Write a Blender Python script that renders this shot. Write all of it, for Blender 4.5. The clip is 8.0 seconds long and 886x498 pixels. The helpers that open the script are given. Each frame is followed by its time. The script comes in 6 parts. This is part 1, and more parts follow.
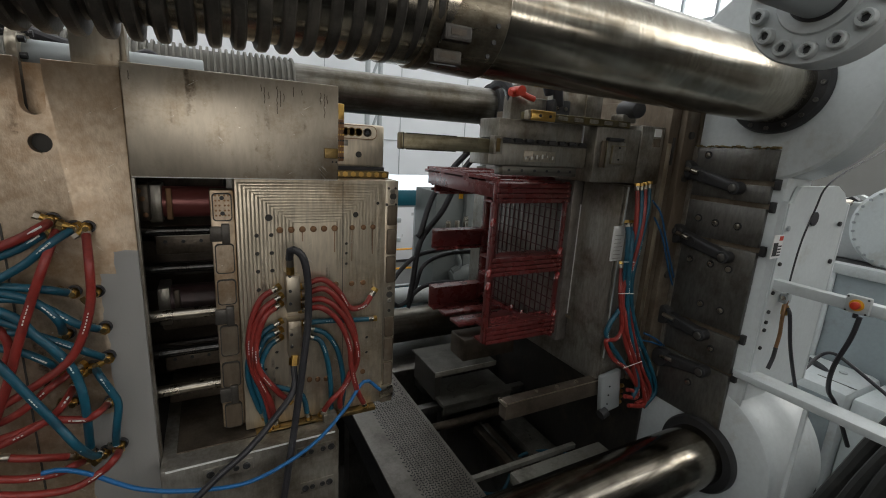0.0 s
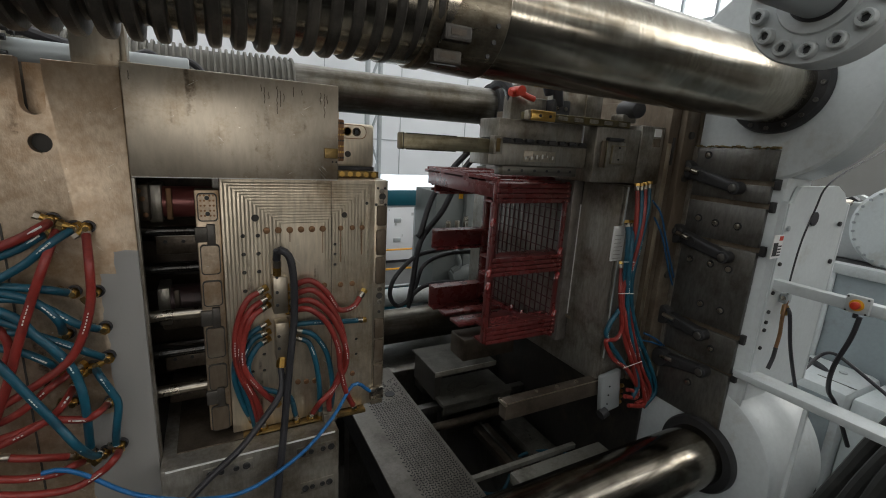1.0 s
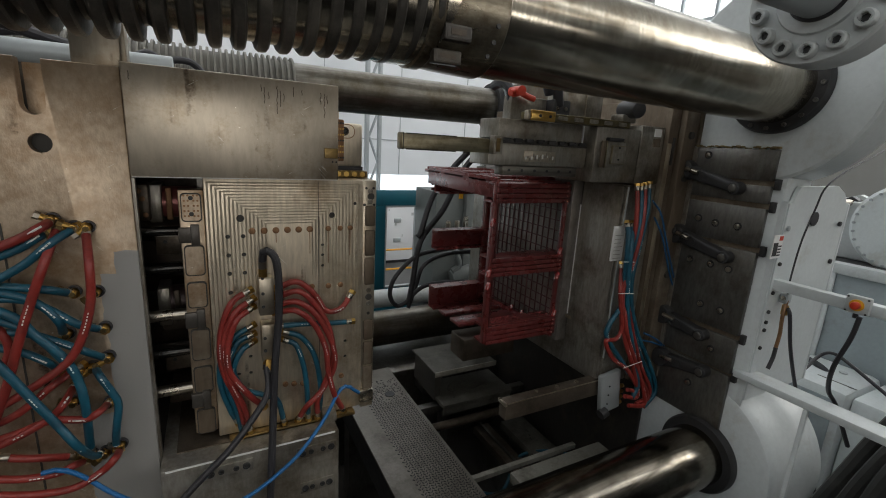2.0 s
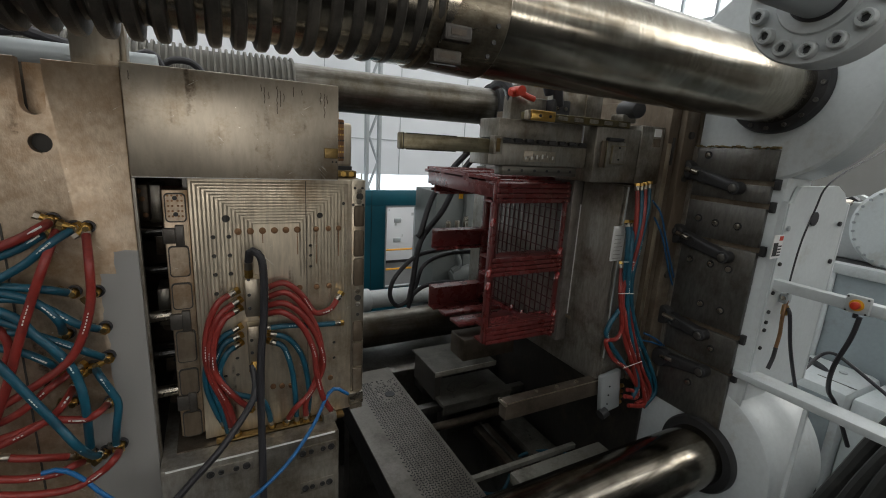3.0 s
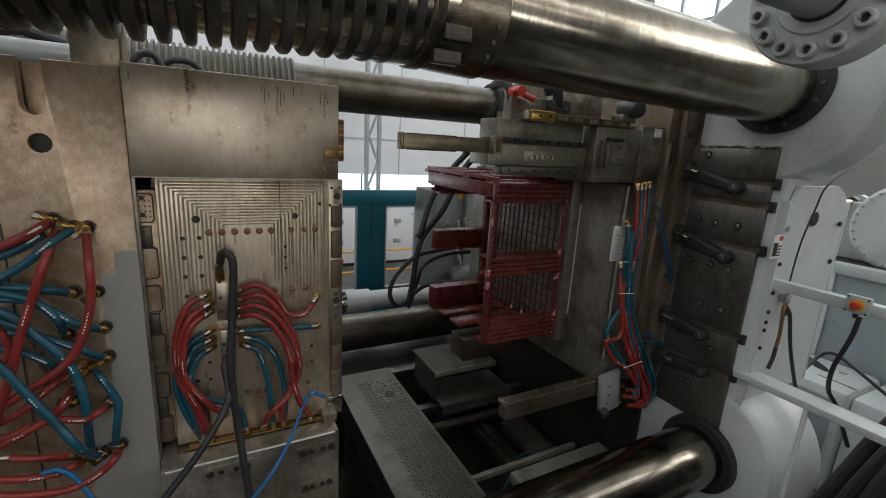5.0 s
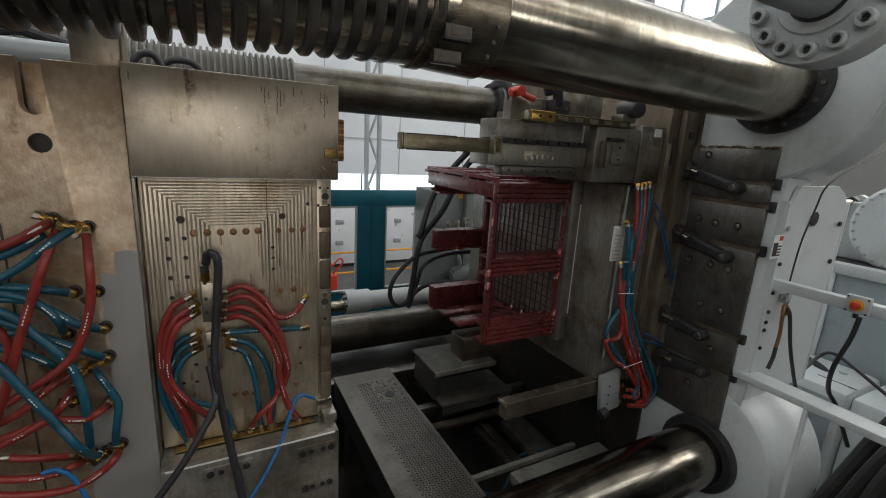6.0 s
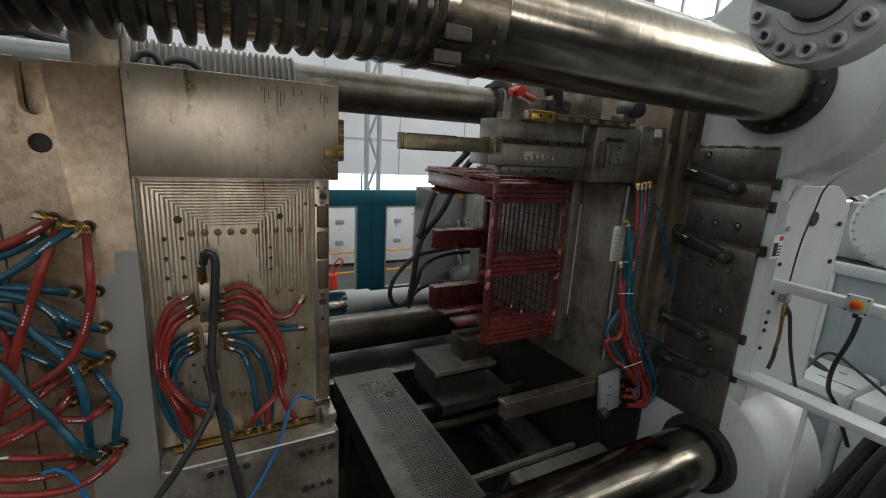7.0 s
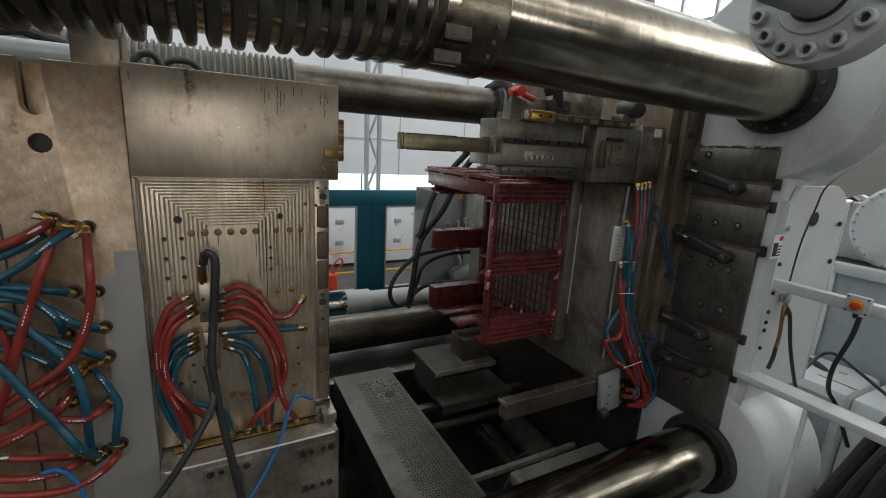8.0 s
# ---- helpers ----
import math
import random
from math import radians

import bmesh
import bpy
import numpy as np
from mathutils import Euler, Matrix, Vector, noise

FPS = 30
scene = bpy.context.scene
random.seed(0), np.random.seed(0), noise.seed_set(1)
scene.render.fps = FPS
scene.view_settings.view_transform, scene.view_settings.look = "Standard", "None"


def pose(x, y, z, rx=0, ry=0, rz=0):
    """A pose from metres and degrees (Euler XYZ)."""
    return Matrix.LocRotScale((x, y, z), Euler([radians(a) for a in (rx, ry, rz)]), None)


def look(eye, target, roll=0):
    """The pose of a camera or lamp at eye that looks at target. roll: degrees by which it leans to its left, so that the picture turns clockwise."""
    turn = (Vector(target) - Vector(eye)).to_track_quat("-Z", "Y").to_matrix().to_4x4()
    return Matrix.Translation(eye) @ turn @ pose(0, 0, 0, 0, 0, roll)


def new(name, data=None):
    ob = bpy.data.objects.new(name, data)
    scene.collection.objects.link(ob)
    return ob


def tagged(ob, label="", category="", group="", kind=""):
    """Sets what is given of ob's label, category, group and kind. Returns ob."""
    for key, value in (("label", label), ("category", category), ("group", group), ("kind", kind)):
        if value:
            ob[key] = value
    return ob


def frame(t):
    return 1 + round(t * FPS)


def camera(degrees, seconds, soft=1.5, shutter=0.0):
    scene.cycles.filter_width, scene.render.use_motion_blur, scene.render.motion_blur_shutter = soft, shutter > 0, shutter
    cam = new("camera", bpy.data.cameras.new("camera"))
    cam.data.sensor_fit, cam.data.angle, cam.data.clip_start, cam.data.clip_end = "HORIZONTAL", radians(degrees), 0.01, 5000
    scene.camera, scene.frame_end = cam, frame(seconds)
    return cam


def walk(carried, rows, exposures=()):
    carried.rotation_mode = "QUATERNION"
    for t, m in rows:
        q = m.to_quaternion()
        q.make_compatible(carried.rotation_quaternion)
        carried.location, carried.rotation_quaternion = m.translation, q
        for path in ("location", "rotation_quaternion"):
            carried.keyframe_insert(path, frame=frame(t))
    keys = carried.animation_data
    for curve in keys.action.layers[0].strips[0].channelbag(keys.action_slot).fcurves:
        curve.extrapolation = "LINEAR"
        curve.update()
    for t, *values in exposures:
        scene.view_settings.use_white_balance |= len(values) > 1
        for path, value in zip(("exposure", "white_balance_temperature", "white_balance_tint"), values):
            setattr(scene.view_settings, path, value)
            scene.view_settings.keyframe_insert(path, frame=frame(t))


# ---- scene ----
cam = camera(90.27, 8.0, soft=1.0)
EYE = (0.0, 0.0, 1.9)
VIEW = look(EYE, (0.9169, 1.7187, 1.4467), 3.31)
walk(cam, [(0.0, VIEW), (8.0, VIEW)])
scene.view_settings.exposure = -0.3

# ---- world and light: a daylit factory hall with roof lights ----
world = bpy.data.worlds.new("world")
scene.world = world
world.use_nodes = True
wn = world.node_tree
sky = wn.nodes.new("ShaderNodeTexSky")
sky.sky_type, sky.sun_disc = "NISHITA", False
sky.sun_elevation, sky.sun_rotation = radians(50), radians(200)
wn.links.new(sky.outputs[0], wn.nodes["Background"].inputs[0])
wn.nodes["Background"].inputs[1].default_value = 0.12


def area_lamp(name, m, sx, sy, watts, color=(1, 1, 1)):
    data = bpy.data.lights.new(name, "AREA")
    data.shape, data.size, data.size_y, data.energy, data.color = "RECTANGLE", sx, sy, watts, color
    ob = new(name, data)
    ob.matrix_world = m
    return ob


# daylight in the openings of the roof
area_lamp("roof_light", pose(2.4, -3.4, 6.3), 12.5, 1.2, 40, (1.0, 0.98, 0.95))
area_lamp("roof_light", pose(1.0, 2.6, 6.3), 10.0, 1.1, 26, (1.0, 0.98, 0.95))
area_lamp("roof_light", pose(1.0, 6.0, 6.3), 10.0, 1.1, 95, (0.97, 0.98, 1.0))
# unseen area lamps added before the closed south wall for brightness and sheen
area_lamp("high_fill_light", look((2.0, -4.95, 5.2), (2.0, 1.0, 5.2)), 12.0, 0.5, 44, (1.0, 0.96, 0.9))
area_lamp("broad_fill_light", look((-2.0, -4.95, 2.55), (-2.0, 1.0, 2.55)), 2.5, 1.7, 32, (1.0, 0.95, 0.88))
area_lamp("sheen_fill_light", look((-0.03, -4.95, 2.35), (-0.03, 1.0, 2.35)), 0.5, 1.9, 16, (1.0, 0.96, 0.9))
area_lamp("broad_fill_light", look((1.0, -4.95, 0.85), (1.0, 1.0, 0.85)), 3.0, 1.1, 13, (1.0, 0.96, 0.9))
area_lamp("sheen_fill_light", look((3.9, -4.95, 2.4), (3.9, 1.0, 2.4)), 3.4, 0.6, 36, (1.0, 0.97, 0.92))


# ---- materials ----
def mat(name, c1, c2=None, rough=0.5, metal=0.0, scale=6.0, stain=None, amount=0.45, stain_scale=3.0,
        grain=0.0, stretch=(1, 1, 1), bump=0.0, bump_scale=120.0, rough_var=0.15, spec=0.5, coat=0.0, drips=0.0):
    m = bpy.data.materials.new(name)
    m.use_nodes = True
    nt = m.node_tree
    N, L = nt.nodes, nt.links
    b = N["Principled BSDF"]
    co = N.new("ShaderNodeTexCoord")
    mp = N.new("ShaderNodeMapping")
    mp.inputs["Scale"].default_value = stretch
    L.new(co.outputs["Object"], mp.inputs[0])

    def noisy(sc, detail=6.0, rgh=0.6, mapped=True):
        n = N.new("ShaderNodeTexNoise")
        n.inputs["Scale"].default_value, n.inputs["Detail"].default_value, n.inputs["Roughness"].default_value = sc, detail, rgh
        L.new((mp.outputs[0] if mapped else co.outputs["Object"]), n.inputs["Vector"])
        return n.outputs["Fac"]

    def ramp(src, lo, hi):
        r = N.new("ShaderNodeMapRange")
        r.inputs["From Min"].default_value, r.inputs["From Max"].default_value = lo, hi
        L.new(src, r.inputs["Value"])
        return r.outputs["Result"]

    def mix(fac, a, bb):
        x = N.new("ShaderNodeMix")
        x.data_type = "RGBA"
        L.new(fac, x.inputs[0])
        for s, v in ((x.inputs[6], a), (x.inputs[7], bb)):
            if isinstance(v, tuple):
                s.default_value = (*v[:3], 1)
            else:
                L.new(v, s)
        return x.outputs[2]

    c2 = c2 or tuple(v * 0.75 for v in c1)
    col = mix(ramp(noisy(scale), 0.3, 0.7), c1, c2)
    if grain:
        g = ramp(noisy(scale * 22, 3.0), 0.35, 0.75)
        gm = N.new("ShaderNodeMath")
        gm.operation = "MULTIPLY"
        L.new(g, gm.inputs[0])
        gm.inputs[1].default_value = grain
        col = mix(gm.outputs[0], col, tuple(v * 0.45 for v in c2))
    if stain:
        col = mix(ramp(noisy(stain_scale, 9.0, 0.72, False), 1 - amount - 0.1, 1 - amount + 0.12), col, stain)
    if drips:
        dm = N.new("ShaderNodeMapping")
        dm.inputs["Scale"].default_value = (1, 1, 0.06)
        L.new(co.outputs["Object"], dm.inputs[0])
        dn = N.new("ShaderNodeTexNoise")
        dn.inputs["Scale"].default_value, dn.inputs["Detail"].default_value = 55, 2.0
        L.new(dm.outputs[0], dn.inputs["Vector"])
        run = ramp(dn.outputs["Fac"], 0.60, 0.68)
        spot = ramp(noisy(9.0, 6.0, 0.7, False), 0.52, 0.62)
        dx = N.new("ShaderNodeMath")
        dx.operation = "MULTIPLY"
        L.new(run, dx.inputs[0])
        L.new(spot, dx.inputs[1])
        dy = N.new("ShaderNodeMath")
        dy.operation = "MULTIPLY"
        L.new(dx.outputs[0], dy.inputs[0])
        dy.inputs[1].default_value = drips
        col = mix(dy.outputs[0], col, (0.06, 0.04, 0.025))
        speck = ramp(noisy(150.0, 2.0, 0.5, False), 0.74, 0.78)
        col = mix(speck, col, (0.85, 0.82, 0.75))
        # short pale scratches along two slants
        for slant, rate in ((0.75, 70.0), (-1.0, 55.0)):
            sm = N.new("ShaderNodeMapping")
            sm.inputs["Rotation"].default_value = (0, slant, 0)
            L.new(co.outputs["Object"], sm.inputs[0])
            sc = N.new("ShaderNodeMapping")
            sc.inputs["Scale"].default_value = (1, 1, 0.045)
            L.new(sm.outputs[0], sc.inputs[0])
            sn = N.new("ShaderNodeTexNoise")
            sn.inputs["Scale"].default_value, sn.inputs["Detail"].default_value = rate * 6, 1.0
            L.new(sc.outputs[0], sn.inputs["Vector"])
            sx = N.new("ShaderNodeMath")
            sx.operation = "MULTIPLY"
            L.new(ramp(sn.outputs["Fac"], 0.70, 0.74), sx.inputs[0])
            L.new(ramp(noisy(13.0 + rate * 0.1, 3.0, 0.5, False), 0.60, 0.66), sx.inputs[1])
            col = mix(sx.outputs[0], col, (0.80, 0.77, 0.70))
    L.new(col, b.inputs["Base Color"])
    b.inputs["Metallic"].default_value = metal
    b.inputs["Specular IOR Level"].default_value = spec
    b.inputs["Coat Weight"].default_value = coat
    rr = N.new("ShaderNodeMapRange")
    rr.inputs["To Min"].default_value, rr.inputs["To Max"].default_value = max(rough - rough_var, 0.03), min(rough + rough_var, 1)
    L.new(noisy(scale * 3), rr.inputs["Value"])
    L.new(rr.outputs[0], b.inputs["Roughness"])
    if bump:
        bp = N.new("ShaderNodeBump")
        bp.inputs["Strength"].default_value, bp.inputs["Distance"].default_value = bump, 0.002
        L.new(noisy(bump_scale, 4.0), bp.inputs["Height"])
        L.new(bp.outputs[0], b.inputs["Normal"])
    return m


def glow(name, c, strength):
    m = bpy.data.materials.new(name)
    m.use_nodes = True
    b = m.node_tree.nodes["Principled BSDF"]
    b.inputs["Base Color"].default_value = (*c, 1)
    b.inputs["Emission Color"].default_value = (*c, 1)
    b.inputs["Emission Strength"].default_value = strength
    return m


STEEL = mat("ground_steel", (0.57, 0.51, 0.42), (0.46, 0.405, 0.32), 0.33, 0.9, 6, (0.29, 0.21, 0.13), 0.42, 7, 0.3, (1, 1, 0.15), 0.08, 220, drips=1.0)
BLOCKSTEEL = mat("scratched_block_steel", (0.58, 0.515, 0.42), (0.48, 0.42, 0.335), 0.37, 0.88, 5, (0.32, 0.235, 0.15), 0.40, 9, 0.25, (1, 1, 0.3), 0.06, 220, drips=0.7)
MILLED = mat("milled_steel", (0.80, 0.71, 0.57), (0.66, 0.57, 0.44), 0.38, 0.85, 6, (0.32, 0.22, 0.12), 0.38, 5, 0.45, (1, 1, 0.15), 0.12, 200, drips=0.8)
STAINED = mat("oil_stained_steel", (0.63, 0.515, 0.395), (0.47, 0.37, 0.27), 0.38, 0.85, 5, (0.26, 0.165, 0.09), 0.46, 8, 0.45, (1, 1, 0.6), 0.22, 200, 0.12, drips=1.0)
DARKSTEEL = mat("dark_platen_steel", (0.22, 0.215, 0.20), (0.15, 0.145, 0.135), 0.38, 0.8, 5, (0.07, 0.058, 0.042), 0.42, 5, 0.5, (1, 1, 0.3), 0.2, 140)
MOULDSTEEL = mat("mould_steel", (0.46, 0.435, 0.39), (0.31, 0.29, 0.25), 0.38, 0.75, 5, (0.10, 0.075, 0.045), 0.44, 5, 0.5, (1, 1, 0.25), 0.25, 140)
RUSTSTEEL = mat("rusty_brown_steel", (0.21, 0.165, 0.12), (0.13, 0.098, 0.068), 0.5, 0.5, 5, (0.28, 0.245, 0.19), 0.4, 6, 0.4, (1, 1, 0.2), 0.2, 120)
CHROME = mat("polished_bar_steel", (0.53, 0.485, 0.405), (0.43, 0.39, 0.32), 0.2, 1.0, 9, (0.27, 0.225, 0.165), 0.44, 14, 0.5, (1, 0.12, 0.12), 0.10, 160, 0.08)
tie = CHROME.node_tree
tang = tie.nodes.new("ShaderNodeTangent")
tang.direction_type, tang.axis = "RADIAL", "X"
tie.links.new(tang.outputs[0], tie.nodes["Principled BSDF"].inputs["Tangent"])
tie.nodes["Principled BSDF"].inputs["Anisotropic"].default_value = 0.5
tie.nodes["Principled BSDF"].inputs["Anisotropic Rotation"].default_value = 0.25
DULLBAR = mat("dusty_bar_steel", (0.29, 0.275, 0.245), (0.19, 0.175, 0.15), 0.36, 0.9, 4, (0.10, 0.085, 0.06), 0.46, 5, 0.8, (0.08, 1, 1), 0.3, 90, 0.1)
LOWBAR = mat("oily_bar_steel", (0.34, 0.31, 0.265), (0.25, 0.225, 0.185), 0.17, 1.0, 9, (0.10, 0.08, 0.055), 0.46, 9, 0.5, (0.08, 1, 1), 0.06, 120, 0.04)
CUFF = mat("oil_browned_cuff_steel", (0.30, 0.265, 0.205), (0.19, 0.165, 0.12), 0.3, 0.9, 10, (0.09, 0.07, 0.045), 0.46, 16, 0.5, (0.3, 1, 1), 0.15, 140)
RODSTEEL = mat("guide_rod_steel", (0.46, 0.42, 0.36), (0.33, 0.30, 0.25), 0.28, 1.0, 8)
BELLOWS = mat("black_bellows_rubber", (0.05, 0.046, 0.04), (0.028, 0.026, 0.023), 0.34, 0.0, 6, (0.11, 0.10, 0.085), 0.4, 9, 0.3, bump=0.3)
GREYBELLOWS = mat("grey_bellows_rubber", (0.22, 0.21, 0.185), (0.15, 0.145, 0.125), 0.6, 0.0, 8, bump=0.15)
RUBBER = mat("black_rubber", (0.032, 0.031, 0.036), (0.02, 0.02, 0.023), 0.45, 0.0, 10, bump=0.1)
HYDHOSE = mat("dark_hydraulic_rubber", (0.05, 0.05, 0.048), (0.032, 0.032, 0.031), 0.5, 0.0, 8, (0.09, 0.085, 0.075), 0.36, 12, bump=0.15)
BLACKCAST = mat("blackened_clamp_steel", (0.048, 0.048, 0.05), (0.03, 0.03, 0.031), 0.5, 0.3, 10, (0.08, 0.07, 0.06), 0.34, 12, 0.2, bump=0.3)
REDHOSE = mat("red_hose_rubber", (0.30, 0.036, 0.027), (0.21, 0.022, 0.018), 0.42, 0.0, 10, (0.13, 0.02, 0.014), 0.42, 14, 0.2, bump=0.2)
BLUEHOSE = mat("blue_hose_rubber", (0.010, 0.10, 0.155), (0.008, 0.07, 0.11), 0.42, 0.0, 10, (0.008, 0.04, 0.065), 0.42, 14, 0.2, bump=0.2)
BRIGHTBLUE = mat("bright_blue_cable", (0.012, 0.14, 0.36), (0.009, 0.10, 0.28), 0.4, 0.0, 10)
AIRBLUE = mat("blue_air_line", (0.012, 0.10, 0.24), (0.009, 0.07, 0.17), 0.4, 0.0, 10)
PRINT = mat("white_hose_print", (0.75, 0.75, 0.72), (0.6, 0.6, 0.58), 0.6)
BRASS = mat("brass", (0.62, 0.40, 0.12), (0.5, 0.3, 0.08), 0.32, 1.0, 20, (0.2, 0.12, 0.05), 0.36, 30)
BRONZE = mat("bronze_wear_plate", (0.40, 0.27, 0.10), (0.27, 0.18, 0.07), 0.4, 0.9, 10, (0.12, 0.085, 0.04), 0.5, 14, 0.4, bump=0.25)
COPPERPLUG = mat("rusted_copper_plug", (0.30, 0.17, 0.09), (0.19, 0.10, 0.05), 0.5, 0.6, 40, bump=0.3)
REDPLASTIC = mat("red_plastic", (0.165, 0.030, 0.028), (0.115, 0.019, 0.018), 0.28, 0.0, 5, (0.085, 0.013, 0.012), 0.38, 7, 0.2, (1, 1, 1), 0.15, 60, spec=0.8)
WORNBAR = mat("worn_olive_steel", (0.36, 0.32, 0.22), (0.27, 0.235, 0.155), 0.35, 0.85, 8, (0.16, 0.13, 0.07), 0.42, 14, 0.4, (0.1, 1, 1), 0.15, 160)
GREASYBRONZE = mat("greasy_bronze", (0.20, 0.16, 0.06), (0.12, 0.095, 0.035), 0.4, 0.5, 10, (0.07, 0.055, 0.03), 0.5, 16, 0.4, bump=0.35)
# darker copy of the red plastic, with the crate's inner shade in its colour
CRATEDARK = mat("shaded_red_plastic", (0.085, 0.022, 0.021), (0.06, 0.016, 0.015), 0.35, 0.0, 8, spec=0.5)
CRATEPALE = mat("pale_stressed_plastic", (0.42, 0.20, 0.17), (0.34, 0.15, 0.13), 0.35, 0.0, 12)
CRATECLIP = mat("bright_red_plastic", (0.30, 0.030, 0.028), (0.22, 0.02, 0.02), 0.16, 0.0, 8, spec=0.8)
CORESTEEL = mat("polished_core_steel", (0.30, 0.28, 0.26), (0.22, 0.20, 0.185), 0.42, 0.6, 6, (0.13, 0.11, 0.09), 0.42, 8, 0.4, (1, 1, 0.3), 0.15, 160)
WHITEPAINT = mat("white_machine_paint", (0.66, 0.70, 0.705), (0.58, 0.62, 0.625), 0.34, 0.0, 3, (0.40, 0.375, 0.32), 0.34, 4, 0.15, (1, 1, 1), 0.08, 40)
GREYPAINT = mat("pale_grey_paint", (0.52, 0.55, 0.55), (0.45, 0.475, 0.475), 0.42, 0.0, 4, (0.30, 0.29, 0.27), 0.32, 6, 0.15, bump=0.1)
TEAL = mat("teal_paint", (0.006, 0.12, 0.17), (0.005, 0.09, 0.13), 0.45, 0.0, 3)
TREAD = mat("worn_grey_tread_plate", (0.23, 0.215, 0.19), (0.16, 0.15, 0.13), 0.5, 0.35, 5, (0.08, 0.072, 0.06), 0.40, 6, 0.35, bump=0.2)
# near-black: joints, dark marks, and shade put into holes and recesses as colour
DARKGAP = mat("near_black_marks_and_shade", (0.036, 0.034, 0.032), (0.055, 0.05, 0.042), 0.55, 0.1, 6)
BLUEGREY = mat("blue_grey_panel_paint", (0.30, 0.345, 0.36), (0.25, 0.29, 0.305), 0.4, 0.0, 3, (0.2, 0.2, 0.19), 0.32, 5, 0.15, bump=0.08)
DARKROD = mat("dark_rod_steel", (0.10, 0.10, 0.10), (0.06, 0.06, 0.058), 0.24, 0.9, 8, (0.035, 0.03, 0.025), 0.42, 12, 0.3)
KEYSTEEL = mat("oily_grey_key_steel", (0.12, 0.11, 0.10), (0.08, 0.074, 0.065), 0.4, 0.5, 8, (0.05, 0.04, 0.03), 0.42, 12, 0.3)
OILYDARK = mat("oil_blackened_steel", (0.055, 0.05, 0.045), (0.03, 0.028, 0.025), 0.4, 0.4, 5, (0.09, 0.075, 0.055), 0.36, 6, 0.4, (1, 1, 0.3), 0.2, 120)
GREASE = mat("yellow_brown_grease", (0.30, 0.23, 0.09), (0.17, 0.12, 0.045), 0.35, 0.0, 20, (0.05, 0.03, 0.012), 0.45, 30, 0.3, bump=0.5, bump_scale=90)
PURPLECYL = mat("dark_purple_brown_steel", (0.085, 0.05, 0.05), (0.055, 0.034, 0.034), 0.4, 0.3, 5, (0.03, 0.022, 0.02), 0.42, 9)
REDCYL = mat("red_oxide_cylinder", (0.34, 0.11, 0.10), (0.25, 0.07, 0.065), 0.32, 0.3, 5)
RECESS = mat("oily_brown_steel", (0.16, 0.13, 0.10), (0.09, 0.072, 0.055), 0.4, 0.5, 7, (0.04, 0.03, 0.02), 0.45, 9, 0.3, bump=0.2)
DUSTPAINT = mat("dusty_painted_steel", (0.33, 0.32, 0.28), (0.26, 0.25, 0.215), 0.55, 0.1, 6, (0.12, 0.11, 0.09), 0.42, 9, 0.3, bump=0.2)
DUSTY = mat("dusty_dark_tray", (0.125, 0.12, 0.10), (0.075, 0.072, 0.06), 0.62, 0.05, 6, (0.035, 0.032, 0.026), 0.46, 10, 0.4, bump=0.25)
# grey-green kept dark: the shade behind the crate is put into the cabinet's colour
CABINET = mat("shaded_grey_green", (0.15, 0.165, 0.16), (0.11, 0.12, 0.115), 0.5, 0.1, 4)
CONCRETE = mat("grey_floor", (0.09, 0.09, 0.085), (0.06, 0.06, 0.057), 0.55, 0.0, 2, (0.05, 0.048, 0.045), 0.4, 2, 0.2, bump=0.2, bump_scale=40)
WALLMAT = mat("white_wall_panel", (0.78, 0.80, 0.82), (0.72, 0.74, 0.76), 0.6, 0.0, 1, bump=0.05)
HALLGREY = mat("grey_hall_wall", (0.27, 0.265, 0.25), (0.22, 0.215, 0.20), 0.6, 0.0, 1, bump=0.05)
ROOFMAT = mat("pale_roof_panel", (0.72, 0.725, 0.72), (0.66, 0.665, 0.66), 0.6, 0.0, 1)
GREYSTEEL = mat("galvanised_steel", (0.42, 0.45, 0.46), (0.34, 0.37, 0.38), 0.45, 0.3, 5)
YELLOW = mat("yellow_plastic", (0.75, 0.36, 0.01), (0.66, 0.3, 0.01), 0.4)
SIGNALRED = mat("signal_red", (0.62, 0.05, 0.02), (0.5, 0.035, 0.015), 0.4)
BLACKINK = mat("black_ink", (0.02, 0.02, 0.02), (0.025, 0.025, 0.025), 0.6)
LABEL = mat("white_label", (0.78, 0.78, 0.76), (0.7, 0.7, 0.68), 0.5)
DAYGLASS = glow("daylit_window", (0.86, 0.95, 1.0), 1.5)
EASTGLASS = glow("daylit_high_window", (0.95, 0.98, 1.0), 2.2)
# unseen bright panes added to put the long highlight on the tie bar
HIGHLIGHTPANE = glow("bar_highlight_pane", (1.0, 0.97, 0.92), 10.0)
# unseen glowing panes added to brighten faces turned west
WESTFILL = glow("west_fill_pane", (0.95, 0.98, 1.0), 1.6)
SKYGLASS = glow("daylit_roof_light", (0.95, 0.98, 1.0), 2.2)


